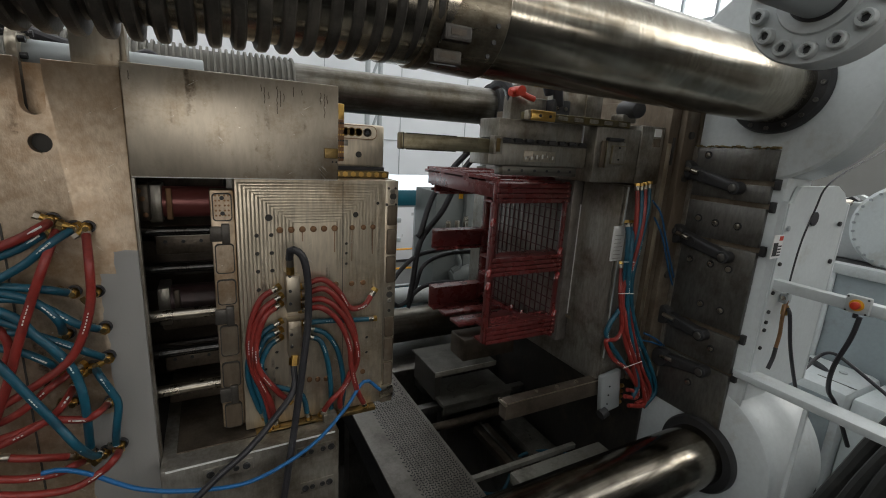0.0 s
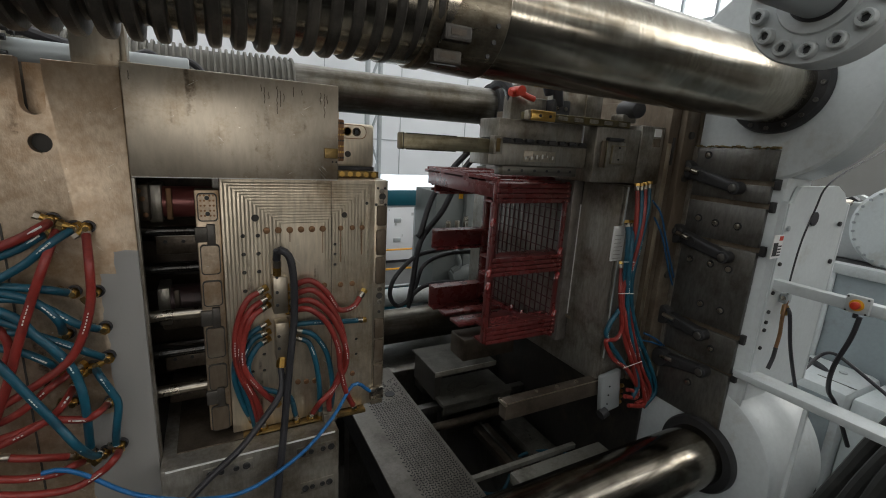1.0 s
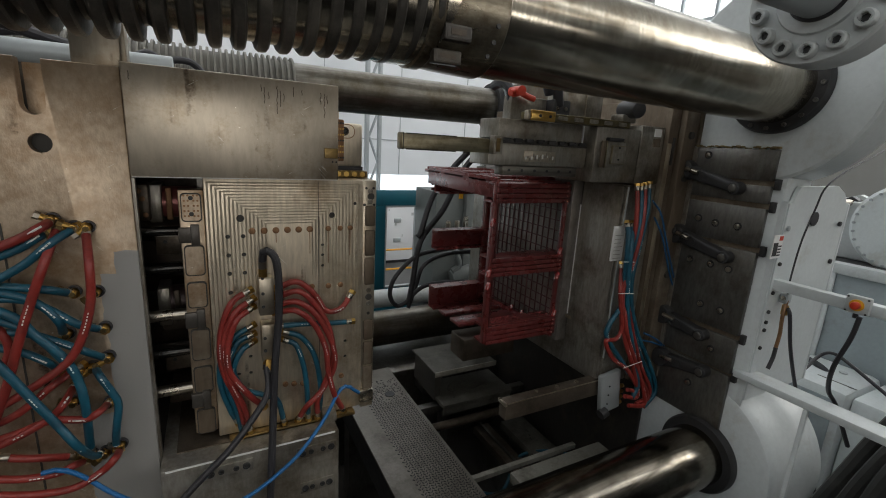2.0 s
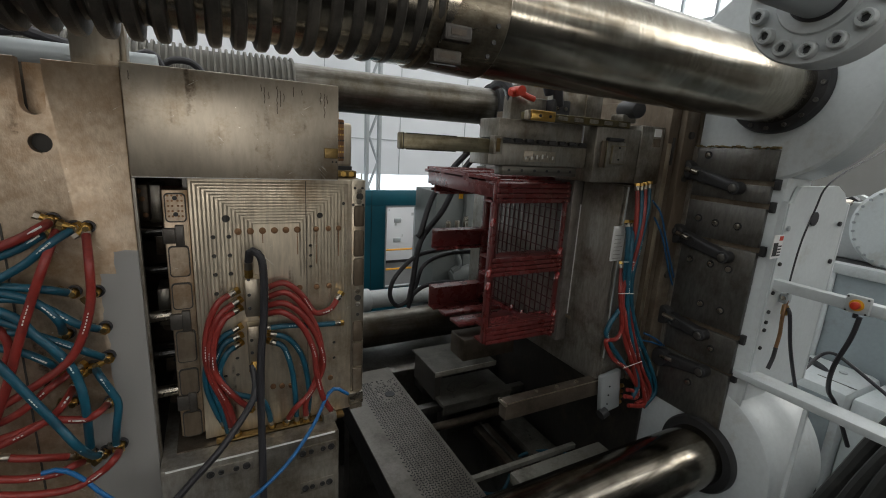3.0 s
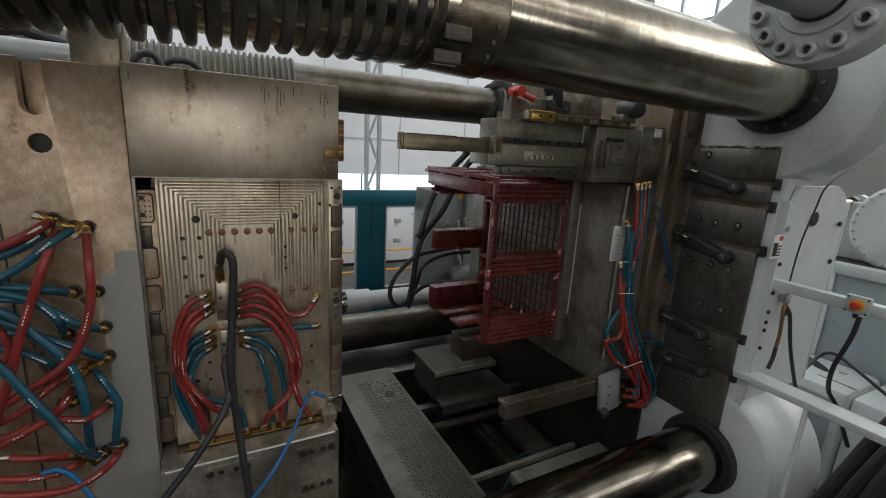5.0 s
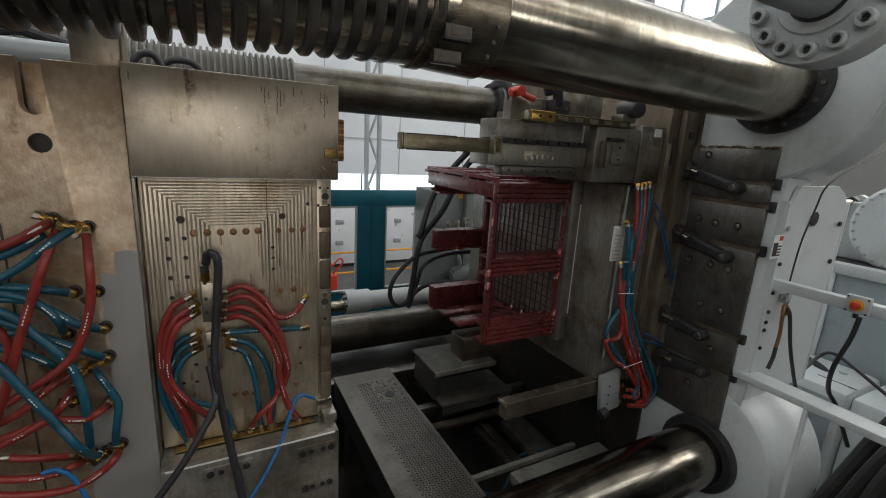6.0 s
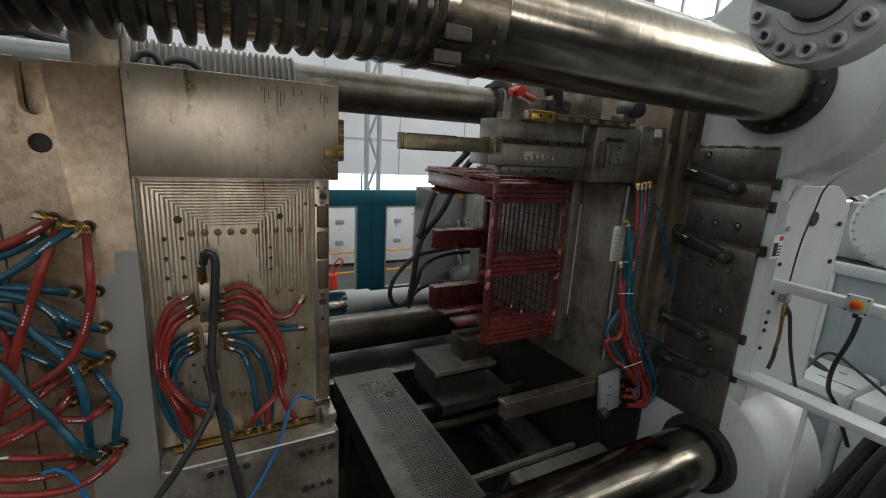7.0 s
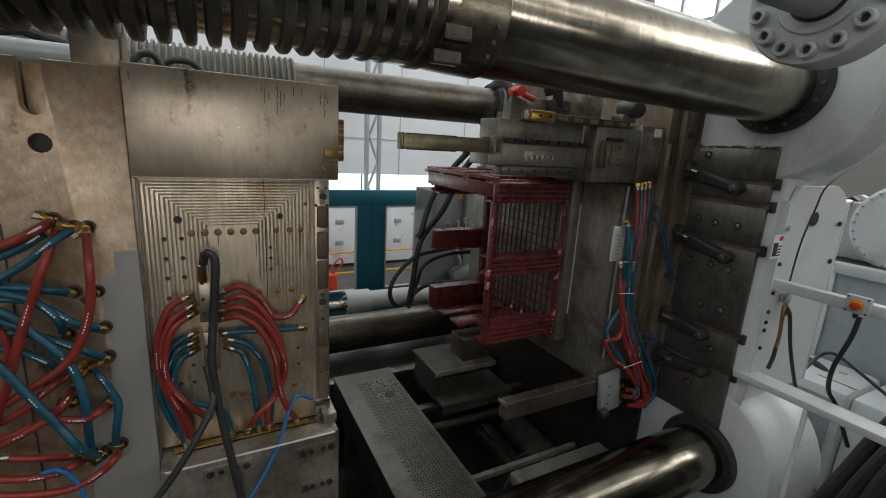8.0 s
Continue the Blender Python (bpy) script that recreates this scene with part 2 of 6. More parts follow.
# left plate: oil-stained steel with a repainted grey lower corner whose edge is ragged
def patched_plate():
    m = STAINED.copy()
    m.name = "stained_steel_with_grey_paint"
    nt = m.node_tree
    N, L = nt.nodes, nt.links
    b = N["Principled BSDF"]
    src = b.inputs["Base Color"].links[0].from_socket
    geo = N.new("ShaderNodeNewGeometry")
    sep = N.new("ShaderNodeSeparateXYZ")
    L.new(geo.outputs["Position"], sep.inputs[0])

    def math_node(op, a, bb):
        n = N.new("ShaderNodeMath")
        n.operation = op
        for s, v in zip(n.inputs, (a, bb)):
            if isinstance(v, (int, float)):
                s.default_value = v
            else:
                L.new(v, s)
        return n.outputs[0]
    no = N.new("ShaderNodeTexNoise")
    no.inputs["Scale"].default_value = 28
    L.new(geo.outputs["Position"], no.inputs["Vector"])
    wob = math_node("MULTIPLY", math_node("SUBTRACT", no.outputs["Fac"], 0.5), 0.02)
    x, z = math_node("ADD", sep.outputs[0], wob), math_node("ADD", sep.outputs[2], wob)
    a = math_node("MULTIPLY", math_node("GREATER_THAN", x, -0.170), math_node("LESS_THAN", z, 1.672))
    c = math_node("MULTIPLY", math_node("GREATER_THAN", x, -0.196), math_node("LESS_THAN", z, 1.628))
    d = math_node("MULTIPLY", math_node("GREATER_THAN", x, -0.247), math_node("LESS_THAN", z, 1.335))
    fac = math_node("MAXIMUM", math_node("MAXIMUM", a, c), d)
    x2 = N.new("ShaderNodeMix")
    x2.data_type = "RGBA"
    L.new(fac, x2.inputs[0])
    L.new(src, x2.inputs[6])
    x2.inputs[7].default_value = (0.27, 0.265, 0.255, 1)
    L.new(x2.outputs[2], b.inputs["Base Color"])
    L.new(math_node("SUBTRACT", 0.7, math_node("MULTIPLY", fac, 0.7)), b.inputs["Metallic"])
    return m


PATCHED = patched_plate()


# ---- mesh helpers ----
def bx(bm, x0, x1, y0, y1, z0, z1, bev=0.0, rot=None):
    vs = bmesh.ops.create_cube(bm, size=1.0)["verts"]
    m = Matrix.Translation(((x0 + x1) / 2, (y0 + y1) / 2, (z0 + z1) / 2))
    if rot:
        m = m @ rot
    bmesh.ops.transform(bm, matrix=m @ Matrix.Diagonal((abs(x1 - x0), abs(y1 - y0), abs(z1 - z0), 1)), verts=vs)
    if bev:
        es = {e for v in vs for e in v.link_edges}
        bmesh.ops.bevel(bm, geom=list(es), offset=bev, segments=2, affect="EDGES", profile=0.5)
    return bm


def box(*a, **k):
    return bx(bmesh.new(), *a, **k)


def cy(bm, p0, p1, r0, r1=None, seg=24, bev=0.0):
    p0, p1 = Vector(p0), Vector(p1)
    d = p1 - p0
    m = Matrix.Translation((p0 + p1) / 2) @ d.to_track_quat("Z", "Y").to_matrix().to_4x4()
    vs = bmesh.ops.create_cone(bm, cap_ends=True, segments=seg, radius1=r0, radius2=r0 if r1 is None else r1, depth=d.length, matrix=m)["verts"]
    if bev:
        es = [e for e in {e for v in vs for e in v.link_edges} if any(len(f.verts) > 4 for f in e.link_faces)]
        bmesh.ops.bevel(bm, geom=es, offset=bev, segments=2, affect="EDGES", profile=0.5)
    return bm


def cyl(*a, **k):
    return cy(bmesh.new(), *a, **k)


def lathe(bm, profile, origin, axis, seg=48):
    """Turns a profile of (along, radius) about an axis through origin."""
    origin, axis = Vector(origin), Vector(axis).normalized()
    u = axis.orthogonal().normalized()
    v = axis.cross(u)
    rings = []
    for s, r in profile:
        rings.append([bm.verts.new(origin + axis * s + (u * math.cos(a) + v * math.sin(a)) * r)
                      for a in (2 * math.pi * i / seg for i in range(seg))])
    for p, q in zip(rings, rings[1:]):
        for i in range(seg):
            bm.faces.new((p[i], p[(i + 1) % seg], q[(i + 1) % seg], q[i]))
    for ring, flip in ((rings[0], True), (rings[-1], False)):
        if profile[0 if flip else -1][1] > 1e-5:
            bm.faces.new(ring[::-1] if flip else ring)
    return bm


def spline(pts, n=8):
    pts = [Vector(p) for p in pts]
    ext = [pts[0] * 2 - pts[1]] + pts + [pts[-1] * 2 - pts[-2]]
    out = []
    for a, b, c, d in zip(ext, ext[1:], ext[2:], ext[3:]):
        for i in range(n):
            t = i / n
            out.append(0.5 * ((2 * b) + (c - a) * t + (2 * a - 5 * b + 4 * c - d) * t * t + (3 * b - a - 3 * c + d) * t ** 3))
    return out + [pts[-1]]


def sweep(bm, line, r, seg=10):
    rings = []
    up = Vector((0, -1, 0.01))
    for i, p in enumerate(line):
        d = (line[min(i + 1, len(line) - 1)] - line[max(i - 1, 0)]).normalized()
        u = up - d * up.dot(d)
        u = u.normalized() if u.length > 1e-3 else d.orthogonal().normalized()
        up = u
        v = d.cross(u)
        rings.append([bm.verts.new(p + (u * math.cos(a) + v * math.sin(a)) * r) for a in (2 * math.pi * k / seg for k in range(seg))])
    for p, q in zip(rings, rings[1:]):
        for k in range(seg):
            bm.faces.new((p[k], p[(k + 1) % seg], q[(k + 1) % seg], q[k]))
    bm.faces.new(rings[0][::-1])
    bm.faces.new(rings[-1])
    return bm


def finish(ob, bm, material, smooth=True):
    bmesh.ops.recalc_face_normals(bm, faces=bm.faces)
    me = ob.data
    bm.to_mesh(me)
    bm.free()
    me.materials.append(material)
    if smooth:
        me.shade_smooth()
        me.set_sharp_from_angle(angle=radians(32))


ORIGIN = {}


def thing(name, at, label, category, group=""):
    ob = tagged(new(name), label, category, group)
    ob.location = at
    ORIGIN[ob] = Vector(at)
    return ob


def part(name, bm, material, parent, label=""):
    """One mesh, given in world metres, under a thing or a part."""
    ob = new(name, bpy.data.meshes.new(name))
    bmesh.ops.translate(bm, verts=bm.verts, vec=-ORIGIN[parent])
    finish(ob, bm, material)
    ob.parent = parent
    ORIGIN[ob] = ORIGIN[parent]
    return tagged(ob, label)


def solid(name, bm, material, label, category="", group="", kind=""):
    """A thing or a piece of the setting that is one mesh."""
    ob = new(name, bpy.data.meshes.new(name))
    finish(ob, bm, material)
    ORIGIN[ob] = Vector((0, 0, 0))
    return tagged(ob, label, category, group, kind)


def drill(ob, cutter):
    """Cuts the cutter's shapes out of a part's mesh."""
    if ob.parent:
        bmesh.ops.translate(cutter, verts=cutter.verts, vec=-ORIGIN[ob])
    bmesh.ops.recalc_face_normals(cutter, faces=cutter.faces)
    me = bpy.data.meshes.new("cut")
    cutter.to_mesh(me)
    cutter.free()
    tool = bpy.data.objects.new("cut", me)
    scene.collection.objects.link(tool)
    if ob.parent:
        tool.parent = ob.parent
    mod = ob.modifiers.new("cut", "BOOLEAN")
    mod.object, mod.operation, mod.solver = tool, "DIFFERENCE", "EXACT"
    bpy.context.view_layer.update()
    done = bpy.data.meshes.new_from_object(ob.evaluated_get(bpy.context.evaluated_depsgraph_get()))
    ob.modifiers.clear()
    old = ob.data
    ob.data = done
    bpy.data.objects.remove(tool)
    bpy.data.meshes.remove(me)
    bpy.data.meshes.remove(old)


def rounded(x0, x1, y0, y1, z0, z1, r):
    """A plate in the xz plane with rounded corners."""
    bm = bmesh.new()
    rim = []
    for cx, cz, a in ((x1 - r, z1 - r, 0), (x0 + r, z1 - r, 90), (x0 + r, z0 + r, 180), (x1 - r, z0 + r, 270)):
        rim += [(cx + r * math.cos(radians(a + 22.5 * k)), cz + r * math.sin(radians(a + 22.5 * k))) for k in range(5)]
    f = [bm.verts.new((x, y0, z)) for x, z in rim]
    b = [bm.verts.new((x, y1, z)) for x, z in rim]
    bm.faces.new(f)
    bm.faces.new(b[::-1])
    for i in range(len(rim)):
        j = (i + 1) % len(rim)
        bm.faces.new((f[i], b[i], b[j], f[j]))
    return bm


def socket_screw(bm, p, axis, r, h):
    """A socket head with its hexagonal hollow, standing at p along axis."""
    lathe(bm, [(0, r), (h * 0.85, r), (h, r * 0.88), (h, r * 0.66)], p, axis, 18)
    bm.faces.remove(max((f for f in bm.faces if len(f.verts) == 18), key=lambda f: (f.calc_center_median() - Vector(p)).dot(Vector(axis))))
    old = set(bm.faces)
    lathe(bm, [(h, r * 0.67), (h * 0.98, r * 0.58), (h * 0.45, r * 0.56), (h * 0.45, 0.0001)], p, axis, 6)
    bm.faces.remove(next(f for f in bm.faces if len(f.verts) == 6 and f not in old))
    return bm


# ---- hall ----
def hall():
    solid("floor", box(-5.2, 9.2, -5.2, 8.2, -0.2, 0.0), CONCRETE, "dark oily grey factory floor", kind="structure")
    w = solid("wall_north", box(-5.2, 9.2, 8.0, 8.2, 0, 6.5), WALLMAT, "white panelled factory wall", kind="structure")
    cut = bmesh.new()
    bx(cut, -3, 8, 7.9, 8.3, 0.75, 1.32)
    drill(w, cut)
    for i in range(6):
        part("pane", box(-3 + i * 11 / 6 + 0.02, -3 + (i + 1) * 11 / 6 - 0.02, 8.06, 8.08, 0.75, 1.32), DAYGLASS, w)
    bm = bmesh.new()
    for x in (-1.0, 0.4, 1.8, 3.2, 4.6, 6.0):
        bx(bm, x, x + 0.012, 7.99, 8.0, 1.32, 6.4)
    for z in (1.95, 2.75, 3.6, 4.5):
        bx(bm, -5, 9, 7.988, 7.998, z, z + 0.015)
    part("joint_strips", bm, GREYSTEEL, w)
    solid("wall_south", box(-5.2, 9.2, -5.2, -5.0, 0, 6.5), HALLGREY, "grey factory wall", kind="structure")
    w = solid("wall_west", box(-5.2, -5.0, -5.0, 8.0, 0, 6.5), HALLGREY, "grey factory wall with glowing panes added for light", kind="structure")
    drill(w, box(-5.3, -4.9, -4.6, 3.4, 3.8, 5.9))
    for i in range(10):
        a, b = -4.6 + 0.8 * i, -4.6 + 0.8 * (i + 1)
        part("pane", box(-5.08, -5.06, a + 0.03, b - 0.03, 3.8, 5.9), WESTFILL, w)
        part("mullion", box(-5.06, -5.0, a - 0.03, a + 0.03, 3.8, 5.9), GREYSTEEL, w)
    # glowing panes stand in for roof glazing, continued southward to feed the bar's highlight
    w = solid("wall_east", box(9.0, 9.2, -5.0, 8.0, 0, 6.5), HALLGREY, "grey factory wall with glowing panes added for light", kind="structure")
    drill(w, box(8.9, 9.3, -4.8, 7.6, 3.5, 6.4))
    for i in range(16):
        a, b = -4.8 + 0.775 * i, -4.8 + 0.775 * (i + 1)
        part("pane", box(9.06, 9.08, a + 0.03, b - 0.03, 3.5, 4.65), EASTGLASS, w)
        part("pane", box(9.06, 9.08, a + 0.03, b - 0.03, 4.71, 6.4), HIGHLIGHTPANE if b < 0.7 else EASTGLASS, w)
        part("transom", box(9.0, 9.06, a + 0.03, b - 0.03, 4.65, 4.71), GREYSTEEL, w)
        part("mullion", box(9.0, 9.06, a - 0.03, a + 0.03, 3.5, 6.4), GREYSTEEL, w)
    c = solid("ceiling", box(-5.2, 9.2, -5.2, 8.2, 6.5, 6.7), ROOFMAT, "pale roof with long roof lights", kind="structure")
    for y in (-3.4, 2.6, 6.0):
        p = solid("roof_window", box(-4, 8.8, y - 0.55, y + 0.55, 6.44, 6.47), SKYGLASS, "bright daylit roof window", kind="structure")
        bm = bmesh.new()
        for i in range(13):
            bx(bm, -4 + i - 0.03, -4 + i + 0.03, y - 0.6, y + 0.6, 6.36, 6.435)
        part("glazing_bars", bm, GREYSTEEL, p)


hall()


# unseen dark walls added behind the camera; their heights shade the lower machine
for a, b, h in ((-2.4, -1.7, 1.80), (-1.7, 0.95, 1.34), (0.95, 1.9, 2.1), (1.9, 2.98, 2.5)):
    solid("shade_wall", box(a, b, -0.94, -0.9, 0.0, h), BLACKCAST, "unseen dark wall added to shade the lower machine", kind="structure")


# post and brace of the hall frame
def hall_post(x, y):
    t = thing("steel_post", (x, y, 0), "pale grey steel lattice post of the hall", "post", "hall posts")
    part("post", box(x - 0.03, x + 0.03, y - 0.05, y + 0.05, 0, 6.4, bev=0.006), GREYSTEEL, t)
    part("post", box(x + 0.19, x + 0.25, y - 0.04, y + 0.04, 0, 6.4, bev=0.006), GREYSTEEL, t)
    for k in range(7):
        z = 0.3 + 0.85 * k
        part("brace", cyl((x + 0.04, y, z), (x + 0.2, y, z + 0.42), 0.022, seg=8), GREYSTEEL, t)
        part("brace", cyl((x + 0.2, y, z + 0.42), (x + 0.04, y, z + 0.84), 0.022, seg=8), GREYSTEEL, t)
    return t


hall_post(2.370, 7.4)
hall_post(2.370 + 4.2, 7.4)


# ---- rear guard with two windows ----
def guard():
    y = 3.3
    zt = 1.535
    x0, x1 = 1.030 - 0.45, 1.628
    t = thing("rear_guard", ((x0 + x1) / 2, y, 0), "teal painted sliding machine guard with tall windows", "machine guard")
    wz0, wz1 = 0.726, 1.414
    cols = [(x0, x0 + 0.12), (0.993, 1.223), (1.494, x1)]
    part("top_rail", box(x0, x1, y, y + 0.05, wz1, zt, bev=0.004), TEAL, t)
    part("kick_panel", box(x0, x1, y, y + 0.05, 0.02, wz0, bev=0.004), TEAL, t)
    for a, b in cols:
        part("stile", box(a, b, y, y + 0.05, wz0, wz1), TEAL, t)
    bm = bmesh.new()
    for a, b in ((cols[0][1], cols[1][0]), (cols[1][1], cols[2][0])):
        bx(bm, a, a + 0.012, y - 0.004, y + 0.03, wz0, wz1)
        bx(bm, b - 0.012, b, y - 0.004, y + 0.03, wz0, wz1)
        bx(bm, a, b, y - 0.004, y + 0.03, wz1 - 0.014, wz1)
        bx(bm, a, b, y - 0.004, y + 0.03, wz0, wz0 + 0.012)
    part("window_trim", bm, GREYSTEEL, t)
    part("joint_line", box(1.105, 1.1085, y - 0.0015, y + 0.001, 0.03, zt - 0.006), DARKGAP, t)


guard()


def handrail():
    y = 5.4
    t = thing("handrail", (2.0, y, 0), "thin yellow handrail along the aisle behind", "handrail")
    for z in (0.509, 0.240, -0.035):
        part("rail", cyl((0.2, y, z), (5.0, y, z), 0.013, seg=8), YELLOW, t)
    for x in (1.242, 2.477, 4.4):
        part("post", cyl((x, y, 0), (x, y, 0.509), 0.016, seg=8), YELLOW, t)
    y = 5.1
    t = thing("hand_truck", (1.226, y, 0), "orange-red hand truck standing by the handrail", "hand truck")
    x = 1.226
    part("body", box(x - 0.06, x + 0.06, y - 0.06, y + 0.06, 0.1, 0.333, bev=0.02), SIGNALRED, t)
    part("handle", sweep(bmesh.new(), spline([(1.186, 5.100, 0.336), (1.199, 5.100, 0.385), (1.321, 5.100, 0.516), (1.356, 5.100, 0.457), (1.247, 5.100, 0.338)], 4), 0.012, 8), SIGNALRED, t)
    part("wheel", cyl((x - 0.05, y - 0.03, 0.1), (x - 0.05, y + 0.03, 0.1), 0.1), RUBBER, t)
    # pale cabinets behind the guard
    for px, w, h in ((1.701, 1.0, 0.98), (2.633, 1.1, 1.0)):
        t = thing("white_cabinet", (px, 6.8, 0), "white sheet-metal cabinet standing by the far wall", "cabinet", "cabinets by the far wall")
        part("body", box(px - w / 2, px + w / 2, 6.5, 7.1, 0.05, h, bev=0.01), WALLMAT, t)
        part("plinth", box(px - w / 2 + 0.03, px + w / 2 - 0.03, 6.53, 7.07, 0, 0.05), RUBBER, t)
        scuffs = random.Random(int(px * 100))
        for k in range(9):
            sx, sz = px + scuffs.uniform(-0.45, 0.45), scuffs.uniform(0.2, h - 0.1)
            part("scuff", box(sx, sx + scuffs.uniform(0.01, 0.04), 6.4975, 6.5005, sz, sz + scuffs.uniform(0.015, 0.05)), GREYPAINT, t)
        for k in range(2):
            part("vent", box(px - 0.08, px + 0.04, 6.485, 6.5, 0.35 + 0.32 * k, 0.42 + 0.32 * k, bev=0.004), GREYSTEEL, t)


handrail()


# ---- tie bars ----
BARS = {"upper_near": (0.75, 2.12), "lower_near": (0.76, 0.905), "upper_far": (2.25, 2.135), "lower_far": (2.25, 0.86)}


def tie_bars():
    for key, (y, z) in BARS.items():
        t = thing("tie_bar", (0.5, y, z), "polished steel tie bar of the moulding machine", "tie bar", "tie bars")
        bm = bmesh.new()
        lean = (1, 0, -0.012) if key == "upper_near" else (1, 0, 0)
        lathe(bm, [(-2.2, 0.1), (1.6, 0.1)], (0, y, z + (0.015 if key == "upper_near" else 0)), lean, 64)
        part("bar", bm, CHROME if key == "upper_near" else LOWBAR if key == "lower_near" else DULLBAR, t)
        # dark ring of the bore where the bar enters the fixed platen
        bm = bmesh.new()
        lathe(bm, [(1.44, 0.101), (1.44, 0.126), (1.45, 0.131), (1.468, 0.131), (1.468, 0.101)], (0, y, z), (1, 0, 0), 64)
        part("seal_ring", bm, BLACKCAST, t, "dark greasy seal ring round the bar")
        for i in range(16 if key == "upper_near" else 0):
            a = 2 * math.pi * i / 16
            part("ring_screw", socket_screw(bmesh.new(), (1.44, y + 0.116 * math.cos(a), z + 0.116 * math.sin(a)), (-1, 0, 0), 0.006, 0.006), DARKSTEEL, t)
    # thick black bellows on the near upper bar
    y, z = BARS["upper_near"]
    t = thing("bar_bellows", (-0.6, y, z), "thick black ribbed bellows sleeve over the tie bar", "bellows")
    prof, s, pitch = [(-1.9, 0.098)], -1.9, 0.031
    while s < 0.305:
        prof += [(s, 0.087), (s + 0.005, 0.0855), (s + 0.0085, 0.0875), (s + 0.0105, 0.096), (s + 0.0125, 0.1035), (s + 0.016, 0.1065), (s + 0.0205, 0.107), (s + 0.0255, 0.1065), (s + 0.0285, 0.1035), (s + 0.0300, 0.096)]
        s += pitch
    prof.append((s, 0.098))
    bm = bmesh.new()
    lathe(bm, prof, (0, y, z + 0.004), (1, 0, 0.05), 72)
    part("ribbed_sleeve", bm, BELLOWS, t)
    bm = bmesh.new()
    lathe(bm, [(0.31, 0.0995), (0.312, 0.102), (0.33, 0.102), (0.335, 0.0985), (0.36, 0.1), (0.40, 0.1015), (0.445, 0.1025), (0.448, 0.1005)], (0, y, z + 0.013), (1, 0, -0.012), 72)
    part("end_cuff", bm, CUFF, t, "oil-browned steel end cuff clamped on the bar")
    for a, b, za, zb, yy in ((0.333, 0.382, 2.062, 2.086, 0.6635), (0.325, 0.376, 2.030, 2.052, 0.6835)):
        rim = part("cuff_window", box(a, b, yy - 0.006, yy + 0.012, za, zb, bev=0.003), OILYDARK, t)
        part("window_inset", box(a + 0.004, b - 0.004, yy - 0.0068, yy - 0.0055, za + 0.004, zb - 0.004), OILYDARK, rim)
        part("window_plate", box(a + 0.010, b - 0.012, yy - 0.0076, yy - 0.0066, za + 0.008, zb - 0.007), RECESS, rim)
    for k, ang in enumerate((200, 214, 228)):
        q = Vector((0.425, y + 0.1035 * math.cos(radians(ang)), z + 0.008 + 0.1035 * math.sin(radians(ang))))
        part("cuff_screw", cyl(q - Vector((0, 0.001, 0)), q - Vector((0, 0.004, 0)), 0.004, seg=10), BLACKCAST, t)
    # fine grey bellows on the far upper bar
    y, z = BARS["upper_far"]
    t = thing("bar_bellows", (0.1, y, z), "grey finely ribbed bellows sleeve over the tie bar", "bellows")
    prof, s = [(-1.2, 0.1015)], -1.2
    while s < 0.345:
        prof += [(s, 0.1015), (s + 0.0105, 0.1015), (s + 0.0115, 0.115), (s + 0.013, 0.117), (s + 0.020, 0.117), (s + 0.0215, 0.115), (s + 0.0225, 0.1015)]
        s += 0.0240
    prof.append((s, 0.101))
    bm = bmesh.new()
    lathe(bm, prof, (0, y, z), (1, 0, 0), 56)
    part("ribbed_sleeve", bm, GREYBELLOWS, t)


tie_bars()


# ---- fixed platen ----
PX = 1.47


